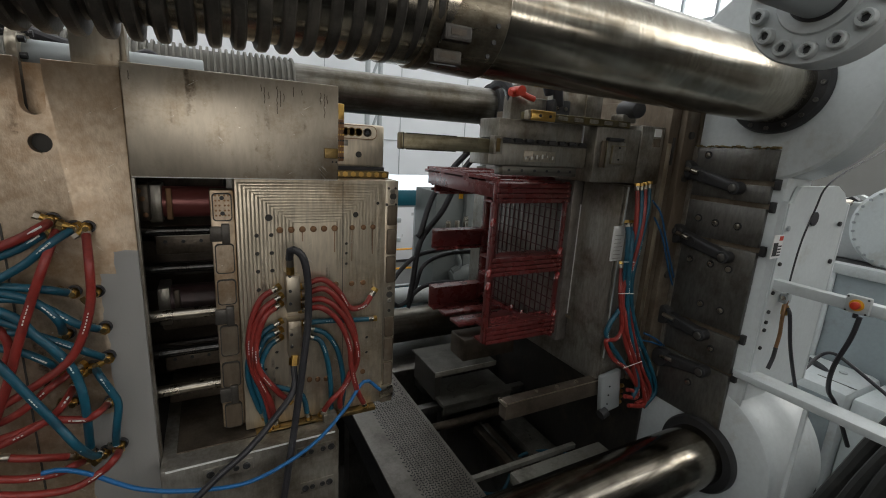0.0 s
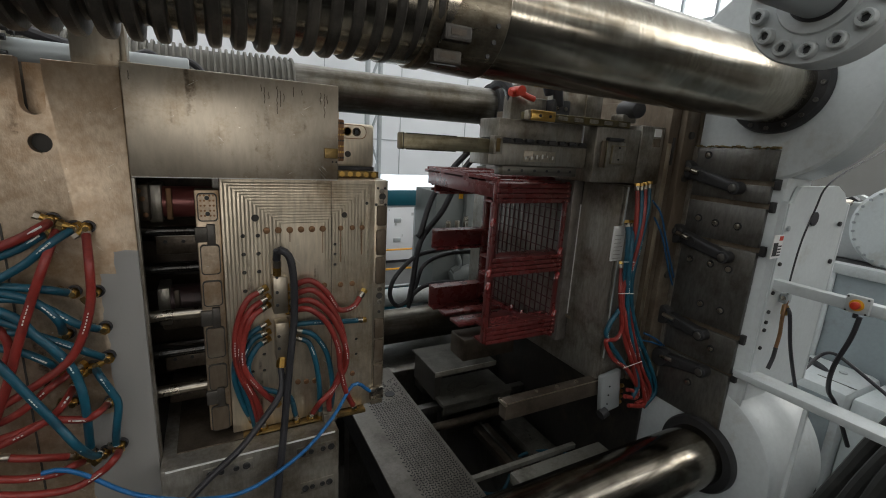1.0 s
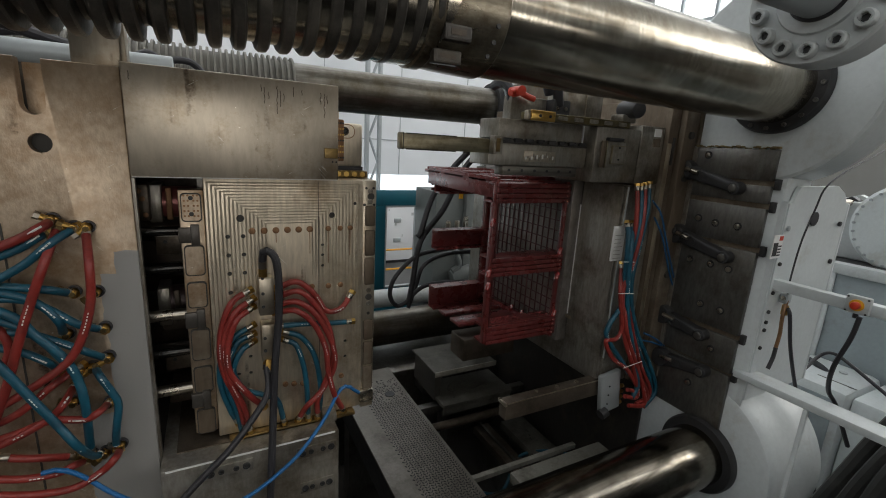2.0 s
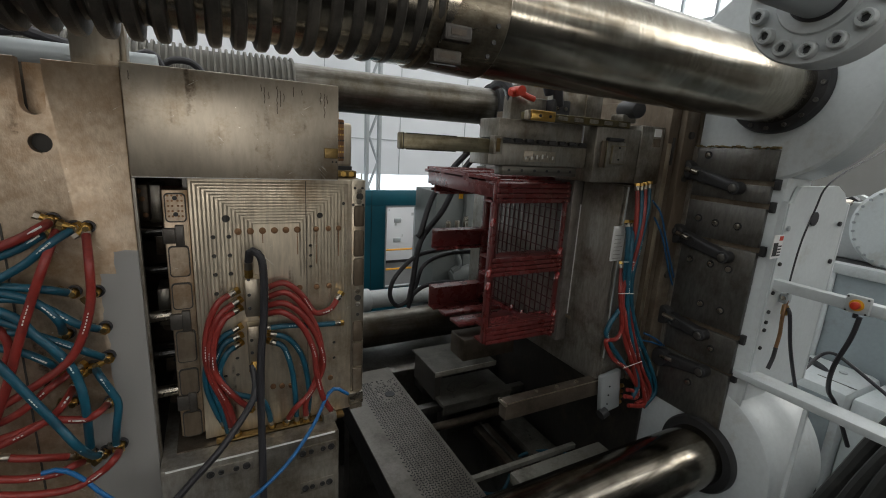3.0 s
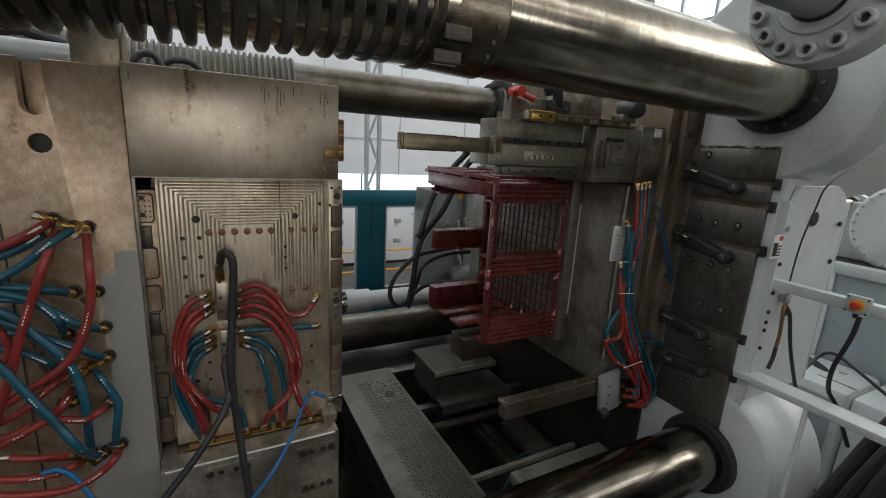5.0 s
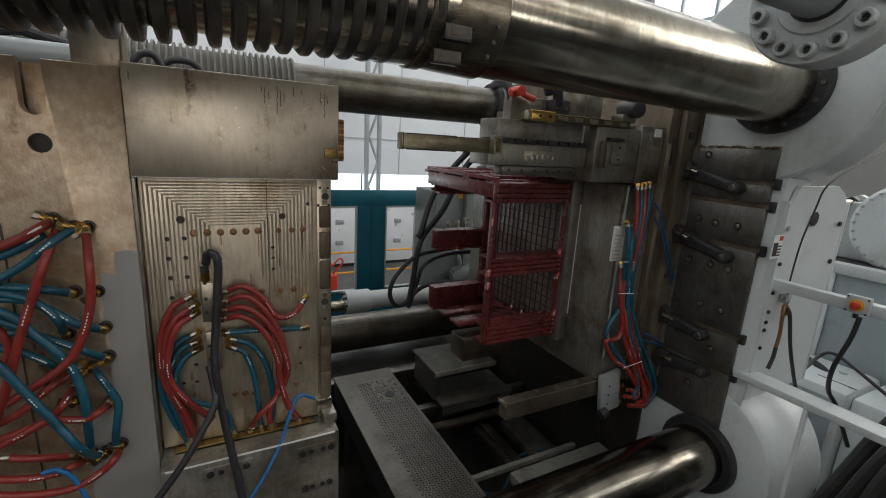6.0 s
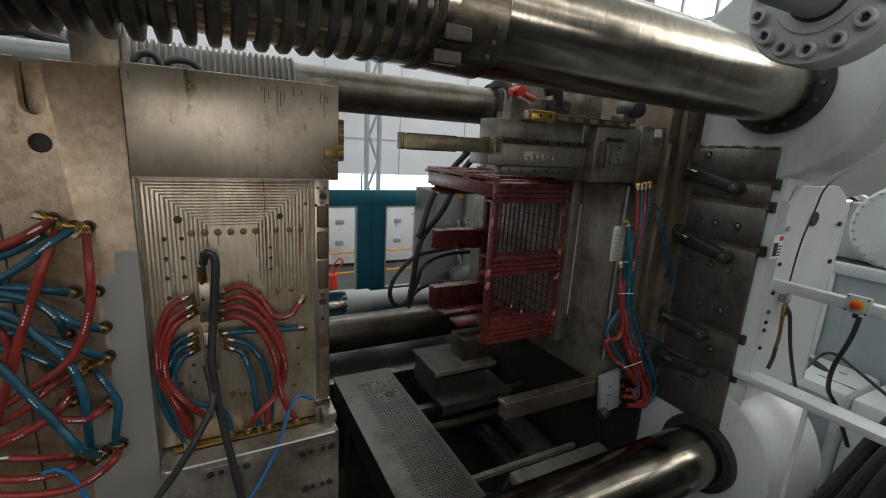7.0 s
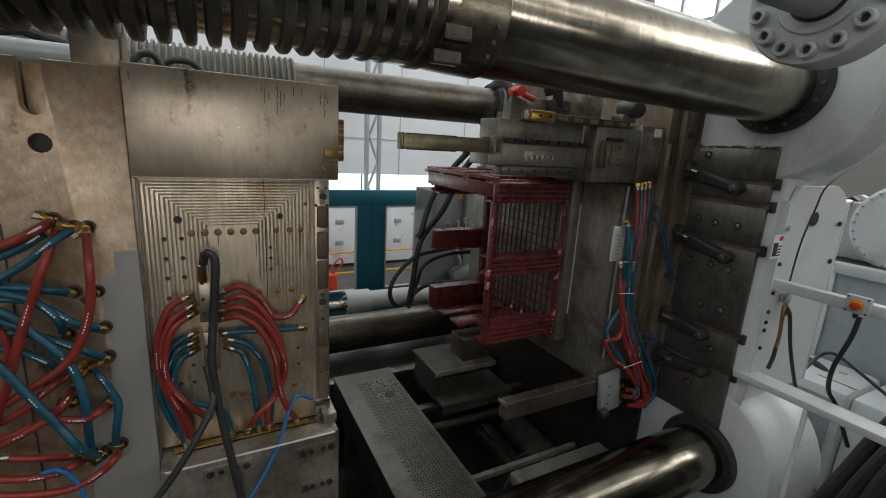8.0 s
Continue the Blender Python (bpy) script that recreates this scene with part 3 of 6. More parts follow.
def platen():
    t = thing("fixed_platen", (1.7, 1.5, 0.3), "white painted cast platen with dark steel face", "machine platen")
    body = part("casting", box(PX + 0.006, 1.62, 0.68, 2.35, 0.35, 2.26, bev=0.012), WHITEPAINT, t)
    for key, (y, z) in BARS.items():
        if "near" in key:
            bm = bmesh.new()
            if z > 1.5:
                prof = [(PX + 0.001, 0.132), (PX + 0.001, 0.288), (PX + 0.006, 0.296), (1.62, 0.30)]
            else:
                prof = [(PX + 0.001, 0.132), (PX + 0.001, 0.252), (PX + 0.005, 0.264), (PX + 0.014, 0.270), (PX + 0.04, 0.2735), (PX + 0.08, 0.279), (PX + 0.115, 0.285), (PX + 0.14, 0.294), (PX + 0.165, 0.298), (PX + 0.24, 0.30)]
            lathe(bm, prof + [(prof[-1][0], 0.132)], (0, y + 0.045, z + (0.02 if z > 1.5 else 0)), (1, 0, 0), 96)
            part("bar_boss", bm, WHITEPAINT, t)
    # greasy bead along the top of the dark face and under the upper bore
    rnd = random.Random(5)
    bm = bmesh.new()
    for k in range(26):
        yy = 0.716 + 0.0098 * k + rnd.uniform(-0.003, 0.003)
        zz = 1.9475 + rnd.uniform(-0.002, 0.004)
        sz = rnd.uniform(0.002, 0.0055)
        bx(bm, PX - 0.012, PX + 0.004, yy - sz, yy + sz, zz - 0.003, zz + sz * 0.8, bev=0.0015)
    part("grease_bead", bm, GREASE, t, "yellow-brown grease along the face's top edge")
    # dark steel mounting face with slots
    zt, zb = 1.945, 1.02
    rows = [(1.846, 0.016), (1.779, 0.016), (1.645, 0.016), (1.356, 0.016), (1.223, 0.016)]
    z = zt
    for i, (sz, h) in enumerate(rows + [(zb, 0.0)]):
        part("face_plate", box(PX - 0.012, PX + 0.004, 0.712, 2.3, sz + h / 2, z - h / 2 if i else z, bev=0.002), DARKSTEEL, t)
        z = sz
        if h:
            part("slot", box(PX - 0.002, PX + 0.003, 0.71, 2.3, sz - h / 2, sz + h / 2), RUSTSTEEL, t)
            part("slot_end", box(PX - 0.006, PX + 0.012, 0.694, 0.709, sz - 0.017, sz + 0.015, bev=0.002), BLACKCAST, t)
    part("edge_bar", box(PX - 0.02, PX - 0.0125, 0.952, 0.966, 1.10, 1.945), MOULDSTEEL, t)
    part("upper_face", box(PX - 0.012, PX + 0.004, 0.96, 2.05, 1.948, 2.24, bev=0.002), RUSTSTEEL, t)
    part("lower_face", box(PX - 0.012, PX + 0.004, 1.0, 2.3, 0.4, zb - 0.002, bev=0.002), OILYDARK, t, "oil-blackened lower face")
    for yy, zz in ((0.916, 1.921), (0.910, 1.713), (0.851, 1.706), (0.781, 1.707), (0.913, 1.569), (0.841, 1.570), (0.781, 1.567), (0.848, 1.428), (0.780, 1.427), (0.785, 1.289), (0.837, 1.138)):
        k = part("bolt", cyl((PX - 0.020, yy, zz), (PX - 0.011, yy, zz), 0.0085, seg=16, bev=0.0025), RODSTEEL, t)
        part("bolt_recess", cyl((PX - 0.0125, yy, zz), (PX - 0.0115, yy, zz), 0.013, seg=16), BLACKCAST, k)
    return t


platen()


def side_cover():
    """White sheet cover on the platen's side, between the two bosses."""
    y = 0.665
    t = thing("side_cover", (1.8, y, 1.1), "white sheet-metal cover bolted on the platen side", "cover panel")
    bm = bmesh.new()
    outline = [(1.482, 1.16), (1.482, 1.794), (1.497, 1.797), (1.524, 1.843), (1.752, 1.848), (1.805, 1.825), (1.829, 1.794), (1.848, 1.794), (1.856, 1.16)]
    front = [bm.verts.new((x, y, z)) for x, z in outline]
    back = [bm.verts.new((x, y + 0.012, z)) for x, z in outline]
    bm.faces.new(front)
    bm.faces.new(back[::-1])
    n = len(outline)
    for i in range(n):
        bm.faces.new((front[i], back[i], back[(i + 1) % n], front[(i + 1) % n]))
    part("panel", bm, WHITEPAINT, t)
    part("fold", box(1.845, 1.857, y - 0.002, y + 0.14, 1.16, 1.79, bev=0.003), WHITEPAINT, t)
    # cast strip of the platen's edge beside the cover, with its row of bolts
    part("edge_casting", box(1.478, 1.4815, y + 0.004, y + 0.03, 1.0, 1.80), WHITEPAINT, t)
    for k, z in enumerate((1.613, 1.522, 1.461, 1.427, 1.401, 1.341)):
        part("bolt", cyl((1.497, y - 0.007, z), (1.497, y, z), 0.0062, seg=10, bev=0.002), BLACKCAST, t)
    part("bolt", cyl((1.497, y - 0.007, 1.722), (1.497, y, 1.722), 0.008, seg=10, bev=0.002), GREYSTEEL, t)
    for z in (1.726, 1.60, 1.48):
        part("bolt", cyl((1.812, y - 0.008, z), (1.812, y, z), 0.008, seg=10, bev=0.002), BLACKCAST, t)
    bm = bmesh.new()
    lathe(bm, [(0, 0.014), (0, 0.019), (-0.004, 0.022), (-0.006, 0.022)], (1.636, y, 1.747), (0, 1, 0), 24)
    part("cable_port", bm, RUBBER, t)
    part("port_hole", cyl((1.636, y - 0.003, 1.747), (1.636, y + 0.001, 1.747), 0.018, seg=24), DARKGAP, t)
    w = thing("warning_label", (1.459, 0.655, 1.669), "small white warning sticker with red and black print", "label")
    x, z = 1.459, 1.669
    part("sticker", box(x - 0.025, x + 0.025, y - 0.0035, y - 0.001, z - 0.035, z + 0.035), LABEL, w)
    part("red_field", box(x + 0.004, x + 0.022, y - 0.0045, y - 0.003, z + 0.018, z + 0.031), SIGNALRED, w)
    part("pictogram", box(x - 0.021, x + 0.001, y - 0.0045, y - 0.003, z - 0.028, z + 0.012), BLACKINK, w)
    for k in range(4):
        part("print_bar", box(x + 0.005, x + 0.021, y - 0.0045, y - 0.003, z - 0.028 + k * 0.009, z - 0.024 + k * 0.009), BLACKINK, w)


side_cover()


def locking_flange():
    k = 0.78
    c = Vector((1.12 * k, 0.535 * k, 1.9 + 0.348 * k))
    t = thing("cylinder_flange", c, "pale grey cylinder flange with large socket screws", "flange")
    bm = bmesh.new()
    lathe(bm, [(0, 0.075 * k), (0, 0.136 * k), (0.004, 0.1395 * k), (0.06, 0.1395 * k), (0.064, 0.135 * k), (0.064, 0.09 * k), (0.12, 0.09 * k)], c, (1, 0, 0), 72)
    part("flange_disc", bm, GREYPAINT, t)
    bm = bmesh.new()
    lathe(bm, [(-0.002, 0.056 * k), (-0.004, 0.062 * k), (-0.004, 0.078 * k), (0.001, 0.082 * k)], c, (1, 0, 0), 48)
    part("gland_ring", bm, GREYPAINT, t)
    part("piston_rod", cyl(c + Vector((-0.16, 0, 0)), c + Vector((0.1, 0, 0)), 0.05 * k, seg=48), GREYSTEEL, t)
    part("seal", cyl(c + Vector((-0.005, 0, 0)), c + Vector((0.01, 0, 0)), 0.057 * k, seg=48), RUBBER, t)
    part("tail_rod", cyl(c + Vector((0.12, 0, 0)), (1.475, c.y, c.z), 0.03, seg=24), GREYSTEEL, t)
    part("tail_mount", box(1.475, 1.6, c.y - 0.06, 0.70, c.z - 0.05, c.z + 0.05, bev=0.006), GREYPAINT, t)
    for i in range(14):
        a = radians(-39.5) + 2 * math.pi * i / 14
        q = c + Vector((0.0, 0.1115 * k * math.cos(a), 0.1115 * k * math.sin(a)))
        screw = part("socket_screw", socket_screw(bmesh.new(), q, (-1, 0, 0), 0.0172 * k, 0.017 * k), GREYPAINT, t)
        # dark plug inside the hexagonal hollow stands in for its shade
        part("hex_socket_shade", cyl(q + Vector((-0.007 * k, 0, 0)), q + Vector((-0.008 * k, 0, 0)), 0.0086 * k, seg=6), BLACKCAST, screw)


locking_flange()


# ---- guard rails and things beside the platen ----
def guard_rails():
    x = 1.50
    t = thing("guard_rail", (x, 0.3, 0), "pale grey square-tube guard rail beside the platen", "guard rail")
    for z in (1.548, 1.245):
        part("rail", box(x - 0.048 if z < 1.4 else x - 0.008, x + 0.024, -0.4, 0.70, z - (0.011 if z < 1.4 else 0.014), z + (0.011 if z < 1.4 else 0.017), bev=0.003), WHITEPAINT, t)
    part("upright", box(1.453, 1.465, 0.492, 0.504, 0.0, 1.232, bev=0.002), WHITEPAINT, t)
    e = thing("emergency_stop", (x - 0.02, 0.458, 1.559), "red emergency stop button on a yellow ring", "emergency stop")
    p = Vector((x - 0.014, 0.458, 1.559))
    part("box", box(p.x - 0.016, p.x, p.y - 0.026, p.y + 0.026, p.z - 0.024, p.z + 0.024, bev=0.004), GREYPAINT, e)
    part("collar", cyl(p + Vector((-0.021, 0, 0)), p + Vector((-0.015, 0, 0)), 0.0155, bev=0.002), YELLOW, e)
    part("button", cyl(p + Vector((-0.034, 0, 0)), p + Vector((-0.019, 0, 0)), 0.0095, 0.0105, bev=0.003), SIGNALRED, e)
    for a in (-1, 1):
        for b in (-1, 1):
            part("screw", cyl(p + Vector((-0.018, 0.021 * a, 0.019 * b)), p + Vector((-0.015, 0.021 * a, 0.019 * b)), 0.0025, seg=8), BLACKINK, e)
    part("gland", cyl(p + Vector((-0.008, 0, -0.036)), p + Vector((-0.008, 0, -0.02)), 0.006, seg=12), RUBBER, e)


guard_rails()


def cable(name, label, pts, r, material=None, category="cable", group=""):
    t = tagged(new(name, bpy.data.meshes.new(name)), label, category, group)
    finish(t, sweep(bmesh.new(), spline(pts, 8), r, 10), material or RUBBER)
    return t


cable("button_cable", "black cable hanging from the emergency stop box", [(1.470, 0.446, 1.530), (1.470, 0.452, 1.467), (1.480, 0.473, 1.373), (1.520, 0.483, 1.290), (1.600, 0.481, 1.218), (1.700, 0.460, 1.069)], 0.006)
cable("panel_cable", "thin black cable running down the white cover", [(1.922, 0.635, 1.969), (1.700, 0.635, 1.896), (1.594, 0.635, 1.846), (1.576, 0.640, 1.783), (1.552, 0.645, 1.682), (1.541, 0.645, 1.564), (1.548, 0.645, 1.52)], 0.0026)
cable("panel_cable", "black hose hanging from the coupling", [(1.548, 0.635, 1.475), (1.535, 0.62, 1.455), (1.591, 0.620, 1.337), (1.715, 0.620, 1.149), (1.851, 0.620, 0.981), (1.996, 0.620, 0.793), (2.110, 0.620, 0.596)], 0.0055)
cable("floor_cable", "black cable draped over a white housing", [(1.750, 0.681, 1.199), (1.900, 0.690, 1.171), (2.000, 0.687, 1.211), (2.000, 0.649, 1.238), (2.000, 0.587, 1.215), (2.000, 0.487, 1.163), (2.000, 0.406, 1.123)], 0.006)
cable("oil_hose", "rusty thin hose on the white cover", [(1.552, 0.645, 1.50), (1.537, 0.640, 1.450), (1.547, 0.640, 1.390), (1.543, 0.640, 1.345)], 0.0055, COPPERPLUG)
cable("oil_hose", "black end of the hose on the white cover", [(1.543, 0.640, 1.345), (1.540, 0.640, 1.310), (1.525, 0.640, 1.275)], 0.006)


def valve_block():
    t = thing("hose_coupling", (1.540, 0.640, 1.505), "worn grey hose coupling on the white cover", "coupling")
    x, z = 1.552, 1.502
    part("body", box(x - 0.012, x + 0.016, 0.640, 0.663, z - 0.014, z + 0.016, bev=0.004), GREYSTEEL, t)
    part("union", cyl((x - 0.018, 0.65, z + 0.004), (x + 0.022, 0.65, z - 0.002), 0.007, seg=6), RODSTEEL, t)
    part("nut", cyl((x, 0.645, z - 0.05), (x, 0.645, z - 0.02), 0.01, seg=6), BRASS, t)
    part("nut", cyl((x, 0.645, z + 0.02), (x, 0.645, z + 0.04), 0.01, seg=6), RODSTEEL, t)


valve_block()


def beyond_platen():
    # pale panel guard further on
    x = 2.65
    ye = 0.978
    t = thing("panel_guard", (x, 0.2, 0), "pale grey-blue sheet-metal guard panel", "machine guard")
    ztop = 1.444
    part("panel", box(x, x + 0.03, -1.0, ye, 0.25, ztop, bev=0.004), BLUEGREY, t)
    part("top_rail", box(x - 0.02, x + 0.05, -1.0, ye, ztop - 0.03, ztop + 0.02, bev=0.005), GREYPAINT, t)
    part("frame_edge", box(x - 0.015, x, ye - 0.05, ye, 0.25, ztop, bev=0.003), WHITEPAINT, t)
    for k in range(6):
        part("bolt", cyl((x - 0.027, ye - 0.025, ztop - 0.04 - 0.15 * k), (x - 0.012, ye - 0.025, ztop - 0.04 - 0.15 * k), 0.011, seg=8), BLACKCAST, t)
    # white rounded housing
    h = thing("white_housing", (2.45, 0.76, 0.0), "white rounded machine housing with a dark grip slot", "machine housing")
    part("shell", box(2.275, 2.63, 0.655, 0.945, 0.45, 1.0, bev=0.035), WHITEPAINT, h)
    part("side_box", box(2.30, 2.62, 0.40, 0.652, 0.45, 0.985, bev=0.02), WHITEPAINT, h)
    part("front_panel", box(2.268, 2.277, 0.69, 0.91, 0.5, 0.955, bev=0.003), BLUEGREY, h)
    bm = bmesh.new()
    lathe(bm, [(0, 0.0001), (0, 0.028), (0.002, 0.03), (0.002, 0.0001)], (0, 0, 0), (0, 0, 1), 24)
    bmesh.ops.transform(bm, matrix=Matrix.Translation((2.49, 0.865, 1.0)) @ Matrix.Rotation(radians(54), 4, "Z") @ Matrix.Diagonal((3.0, 0.9, 1, 1)), verts=bm.verts)
    part("grip_slot", bm, RUBBER, h, "dark grip hollow in the lid")
    part("lid_seam", box(2.36, 2.366, 0.66, 0.80, 0.9995, 1.0012), DARKGAP, h)
    part("cap", cyl((2.50, 0.76, 0.998), (2.50, 0.76, 1.006), 0.016, bev=0.002), GREYPAINT, h)
    part("foot", box(2.33, 2.57, 0.66, 0.86, 0.0, 0.46), DARKSTEEL, h)
    # dark thick hoses rising beside the rail
    for k in range(3):
        cable("hydraulic_hose", "thick dark hydraulic hose rising beside the guard rail", [(1.750, 0.509, 0.778), (1.750, 0.456, 0.963), (1.750, 0.413, 1.116), (1.750, 0.348, 1.296)] if k == 0 else [(1.700, 0.439, 0.836), (1.700, 0.402, 0.992), (1.700, 0.358, 1.140), (1.700, 0.309, 1.279)] if k == 1 else [(1.650, 0.371, 0.927), (1.650, 0.348, 1.052), (1.650, 0.315, 1.168), (1.650, 0.276, 1.280)], 0.024, HYDHOSE, "hose", "hydraulic hoses")
    # large white drum flange of the injection unit
    c = Vector((2.900, 0.808, 1.640))
    d = thing("drum_flange", c, "large white round cover flange ringed with small screws", "flange")
    bm = bmesh.new()
    lathe(bm, [(0, 0.0001), (0, 0.2), (0.01, 0.215), (0.05, 0.215), (0.05, 0.18), (0.9, 0.18)], c, (1, 0, 0), 64)
    part("disc", bm, WHITEPAINT, d)
    for i in range(28):
        a = 2 * math.pi * i / 28
        q = c + Vector((0, 0.195 * math.cos(a), 0.195 * math.sin(a)))
        part("screw", cyl(q + Vector((-0.008, 0, 0)), q, 0.007, seg=8), GREYSTEEL, d)
    part("barrel", cyl((2.75, 1.07, 1.726), (3.3, 1.07, 1.736), 0.02), RODSTEEL, d)
    part("barrel_nut", cyl((2.99, 1.07, 1.730), (3.03, 1.07, 1.731), 0.034, seg=6), BLACKCAST, d)
    part("barrel_nut", cyl((3.08, 1.07, 1.732), (3.13, 1.07, 1.733), 0.04, seg=8), GREYPAINT, d)
    part("saddle", box(c.x - 0.2, c.x + 0.6, c.y - 0.5, c.y + 0.5, 0.0, c.z - 0.2, bev=0.02), BLACKCAST, d)
    part("lower_block", box(c.x + 0.06, c.x + 0.7, c.y - 0.1, c.y + 0.42, c.z - 0.2, c.z + 0.1, bev=0.02), GREYPAINT, d)


beyond_platen()


# ---- right mould half on the fixed platen ----
def right_mould():
    t = thing("fixed_mould_half", (1.35, 1.5, 1.0), "dark steel mould half bolted to the fixed platen", "injection mould")
    part("core_plate", box(1.205, 1.335, 1.0, 1.95, 1.09, 1.812, bev=0.004), MOULDSTEEL, t)
    part("front_plate", box(1.225, 1.335, 0.998, 1.95, 1.815, 2.0, bev=0.004), MOULDSTEEL, t)
    part("base_plate", box(1.338, 1.385, 0.985, 2.0, 1.09, 2.09, bev=0.003), RUSTSTEEL, t, "brown rust-stained base plate")
    part("clamp_plate", box(1.388, 1.455, 0.965, 2.0, 1.06, 2.12, bev=0.003), RUSTSTEEL, t, "brown stained clamping plate")
    part("edge_strip", box(1.338, 1.343, 0.972, 0.985, 1.2, 1.95), STEEL, t)
    # pale grey strip paints the glint along the plate's chamfered corner
    part("corner_glint", box(1.2, 1.2045, 0.996, 1.0, 1.2, 1.805), GREYPAINT, t, "pale strip standing for the glint on the corner edge")
    # core block behind the crate
    part("core_block", box(1.1505, 1.2045, 1.19, 1.78, 1.19, 1.83, bev=0.006), CORESTEEL, t, "grey steel core under the crate")
    part("stripper_plate", box(1.193, 1.2045, 1.01, 1.186, 1.11, 1.806, bev=0.002), MOULDSTEEL, t)
    # white strip paints the light caught on the stripper plate's bevel
    part("pale_edge_strip", box(1.1915, 1.194, 1.1865, 1.1895, 1.30, 1.722), LABEL, t, "white strip standing for the lit bevel of the stripper plate")
    part("edge_stop", box(1.186, 1.192, 1.165, 1.195, 1.285, 1.296, bev=0.001), STEEL, t)
    part("core_stop", box(0.93, 1.2, 1.5, 1.62, 0.99, 1.09, bev=0.006), RECESS, t)
    part("stop_bracket", box(1.1, 1.205, 1.5, 1.62, 1.0905, 1.15, bev=0.004), DARKSTEEL, t)
    # upper slide, flush with the mould's front
    y = 1.03
    part("upper_slide", box(0.672, 1.03, y, y + 0.1, 1.858, 1.918, bev=0.004), MOULDSTEEL, t)
    part("slide_gib", box(0.715, 0.985, y - 0.012, y + 0.03, 1.832, 1.857, bev=0.002), DULLBAR, t)
    for k in range(6):
        part("gib_screw", cyl((0.735 + 0.045 * k, y - 0.014, 1.846), (0.735 + 0.045 * k, y - 0.011, 1.846), 0.004, seg=10), BLACKCAST, t)
    part("slide_plate", box(0.79, 0.905, y - 0.003, y, 1.870, 1.902, bev=0.001), STEEL, t, "engraved bright plate with worn print")
    rnd = random.Random(3)
    for k in range(16):
        xa = 0.795 + 0.0066 * k
        za = 1.874 + rnd.uniform(0, 0.012)
        part("engraved_bar", box(xa, xa + rnd.uniform(0.002, 0.006), y - 0.0042, y - 0.0025, za, za + rnd.uniform(0.004, 0.014)), MOULDSTEEL if k % 3 else LABEL, t)
    part("dark_joint", box(0.69, 1.05, y + 0.004, y + 0.09, 1.918, 1.930), DARKGAP, t)
    for k in range(8):
        part("joint_key", box(0.715 + 0.04 * k, 0.74 + 0.04 * k, y - 0.005, y + 0.01, 1.922, 1.933, bev=0.002), BLACKCAST, t)
    part("slide_top", box(0.70, 1.006, y + 0.002, y + 0.1, 1.931, 1.984, bev=0.003), MOULDSTEEL, t)
    part("bright_end", box(1.006, 1.010, y, y + 0.004, 1.931, 1.984), GREYPAINT, t)
    # bronze strip along the top
    gx0, gx1 = 0.776, 1.169
    part("bronze_gib", box(gx0, gx1, 1.0, 1.04, 1.985, 2.006, bev=0.002), GREASYBRONZE, t, "greasy bronze wear strip with oil grooves")
    for k in range(5):
        part("oil_groove", box(gx0 + 0.10 + 0.06 * k, gx0 + 0.135 + 0.06 * k, 0.9985, 1.001, 1.990, 2.001, bev=0.003), MOULDSTEEL, t)
    part("bronze_clip", box(gx0, gx0 + 0.085, 0.993, 1.0, 1.982, 2.010, bev=0.002), BRASS, t)
    for k in range(2):
        part("clip_screw", cyl((gx0 + 0.03 + 0.035 * k, 0.990, 1.996), (gx0 + 0.03 + 0.035 * k, 0.994, 1.996), 0.004, seg=10), BLACKCAST, t)
    part("clip_end", box(gx0 - 0.012, gx0 - 0.001, 0.994, 1.01, 1.984, 2.008, bev=0.002), STEEL, t)
    part("sensor_block", box(0.782, 0.913, 1.1, 1.14, 1.986, 2.055, bev=0.003), MOULDSTEEL, t)
    part("limit_block", box(0.995, 1.145, 1.1, 1.2, 1.985, 2.09, bev=0.004), MOULDSTEEL, t)
    part("limit_edge", box(1.067, 1.072, 1.097, 1.1, 2.01, 2.085), STEEL, t)
    # side block with latch
    part("corner_block", box(1.032, 1.222, 1.0, 1.3, 1.818, 1.984, bev=0.003), MOULDSTEEL, t)
    l = part("latch_plate", box(1.050, 1.152, 0.990, 1.0, 1.868, 1.941, bev=0.002), MOULDSTEEL, t)
    part("latch_rim", box(1.045, 1.063, 0.986, 0.991, 1.864, 1.944, bev=0.002), RUSTSTEEL, l)
    part("latch_lip", box(1.064, 1.067, 0.984, 0.991, 1.864, 1.944, bev=0.0008), WORNBAR, l)
    part("latch_frame", box(1.088, 1.147, 0.984, 0.9905, 1.875, 1.932, bev=0.002), WORNBAR, l)
    part("latch_face", box(1.091, 1.144, 0.9832, 0.9842, 1.878, 1.929), MOULDSTEEL, l)
    part("latch_hook", box(1.072, 1.135, 0.984, 1.0, 1.944, 1.954, bev=0.002), BLACKCAST, l)
    for z in (1.89, 1.925):
        part("latch_pin", cyl((1.117, 0.981, z), (1.117, 0.985, z), 0.003, seg=8), BLACKINK, l)
    # left end stop of the slide and the guide bar
    part("end_stop", box(0.672, 0.70, 1.005, 1.03, 1.888, 1.935, bev=0.002), MOULDSTEEL, t)
    part("end_stop_face", box(0.678, 0.69, 1.002, 1.006, 1.894, 1.929, bev=0.001), BRONZE, t)
    part("angle_bar", box(0.418, 0.675, 1.03, 1.062, 1.889, 1.927, bev=0.003), WORNBAR, t, "brown worn square guide bar")
    part("bar_end", box(0.4215, 0.4235, 1.0285, 1.0635, 1.8875, 1.9285, bev=0.0005), BLACKCAST, t)
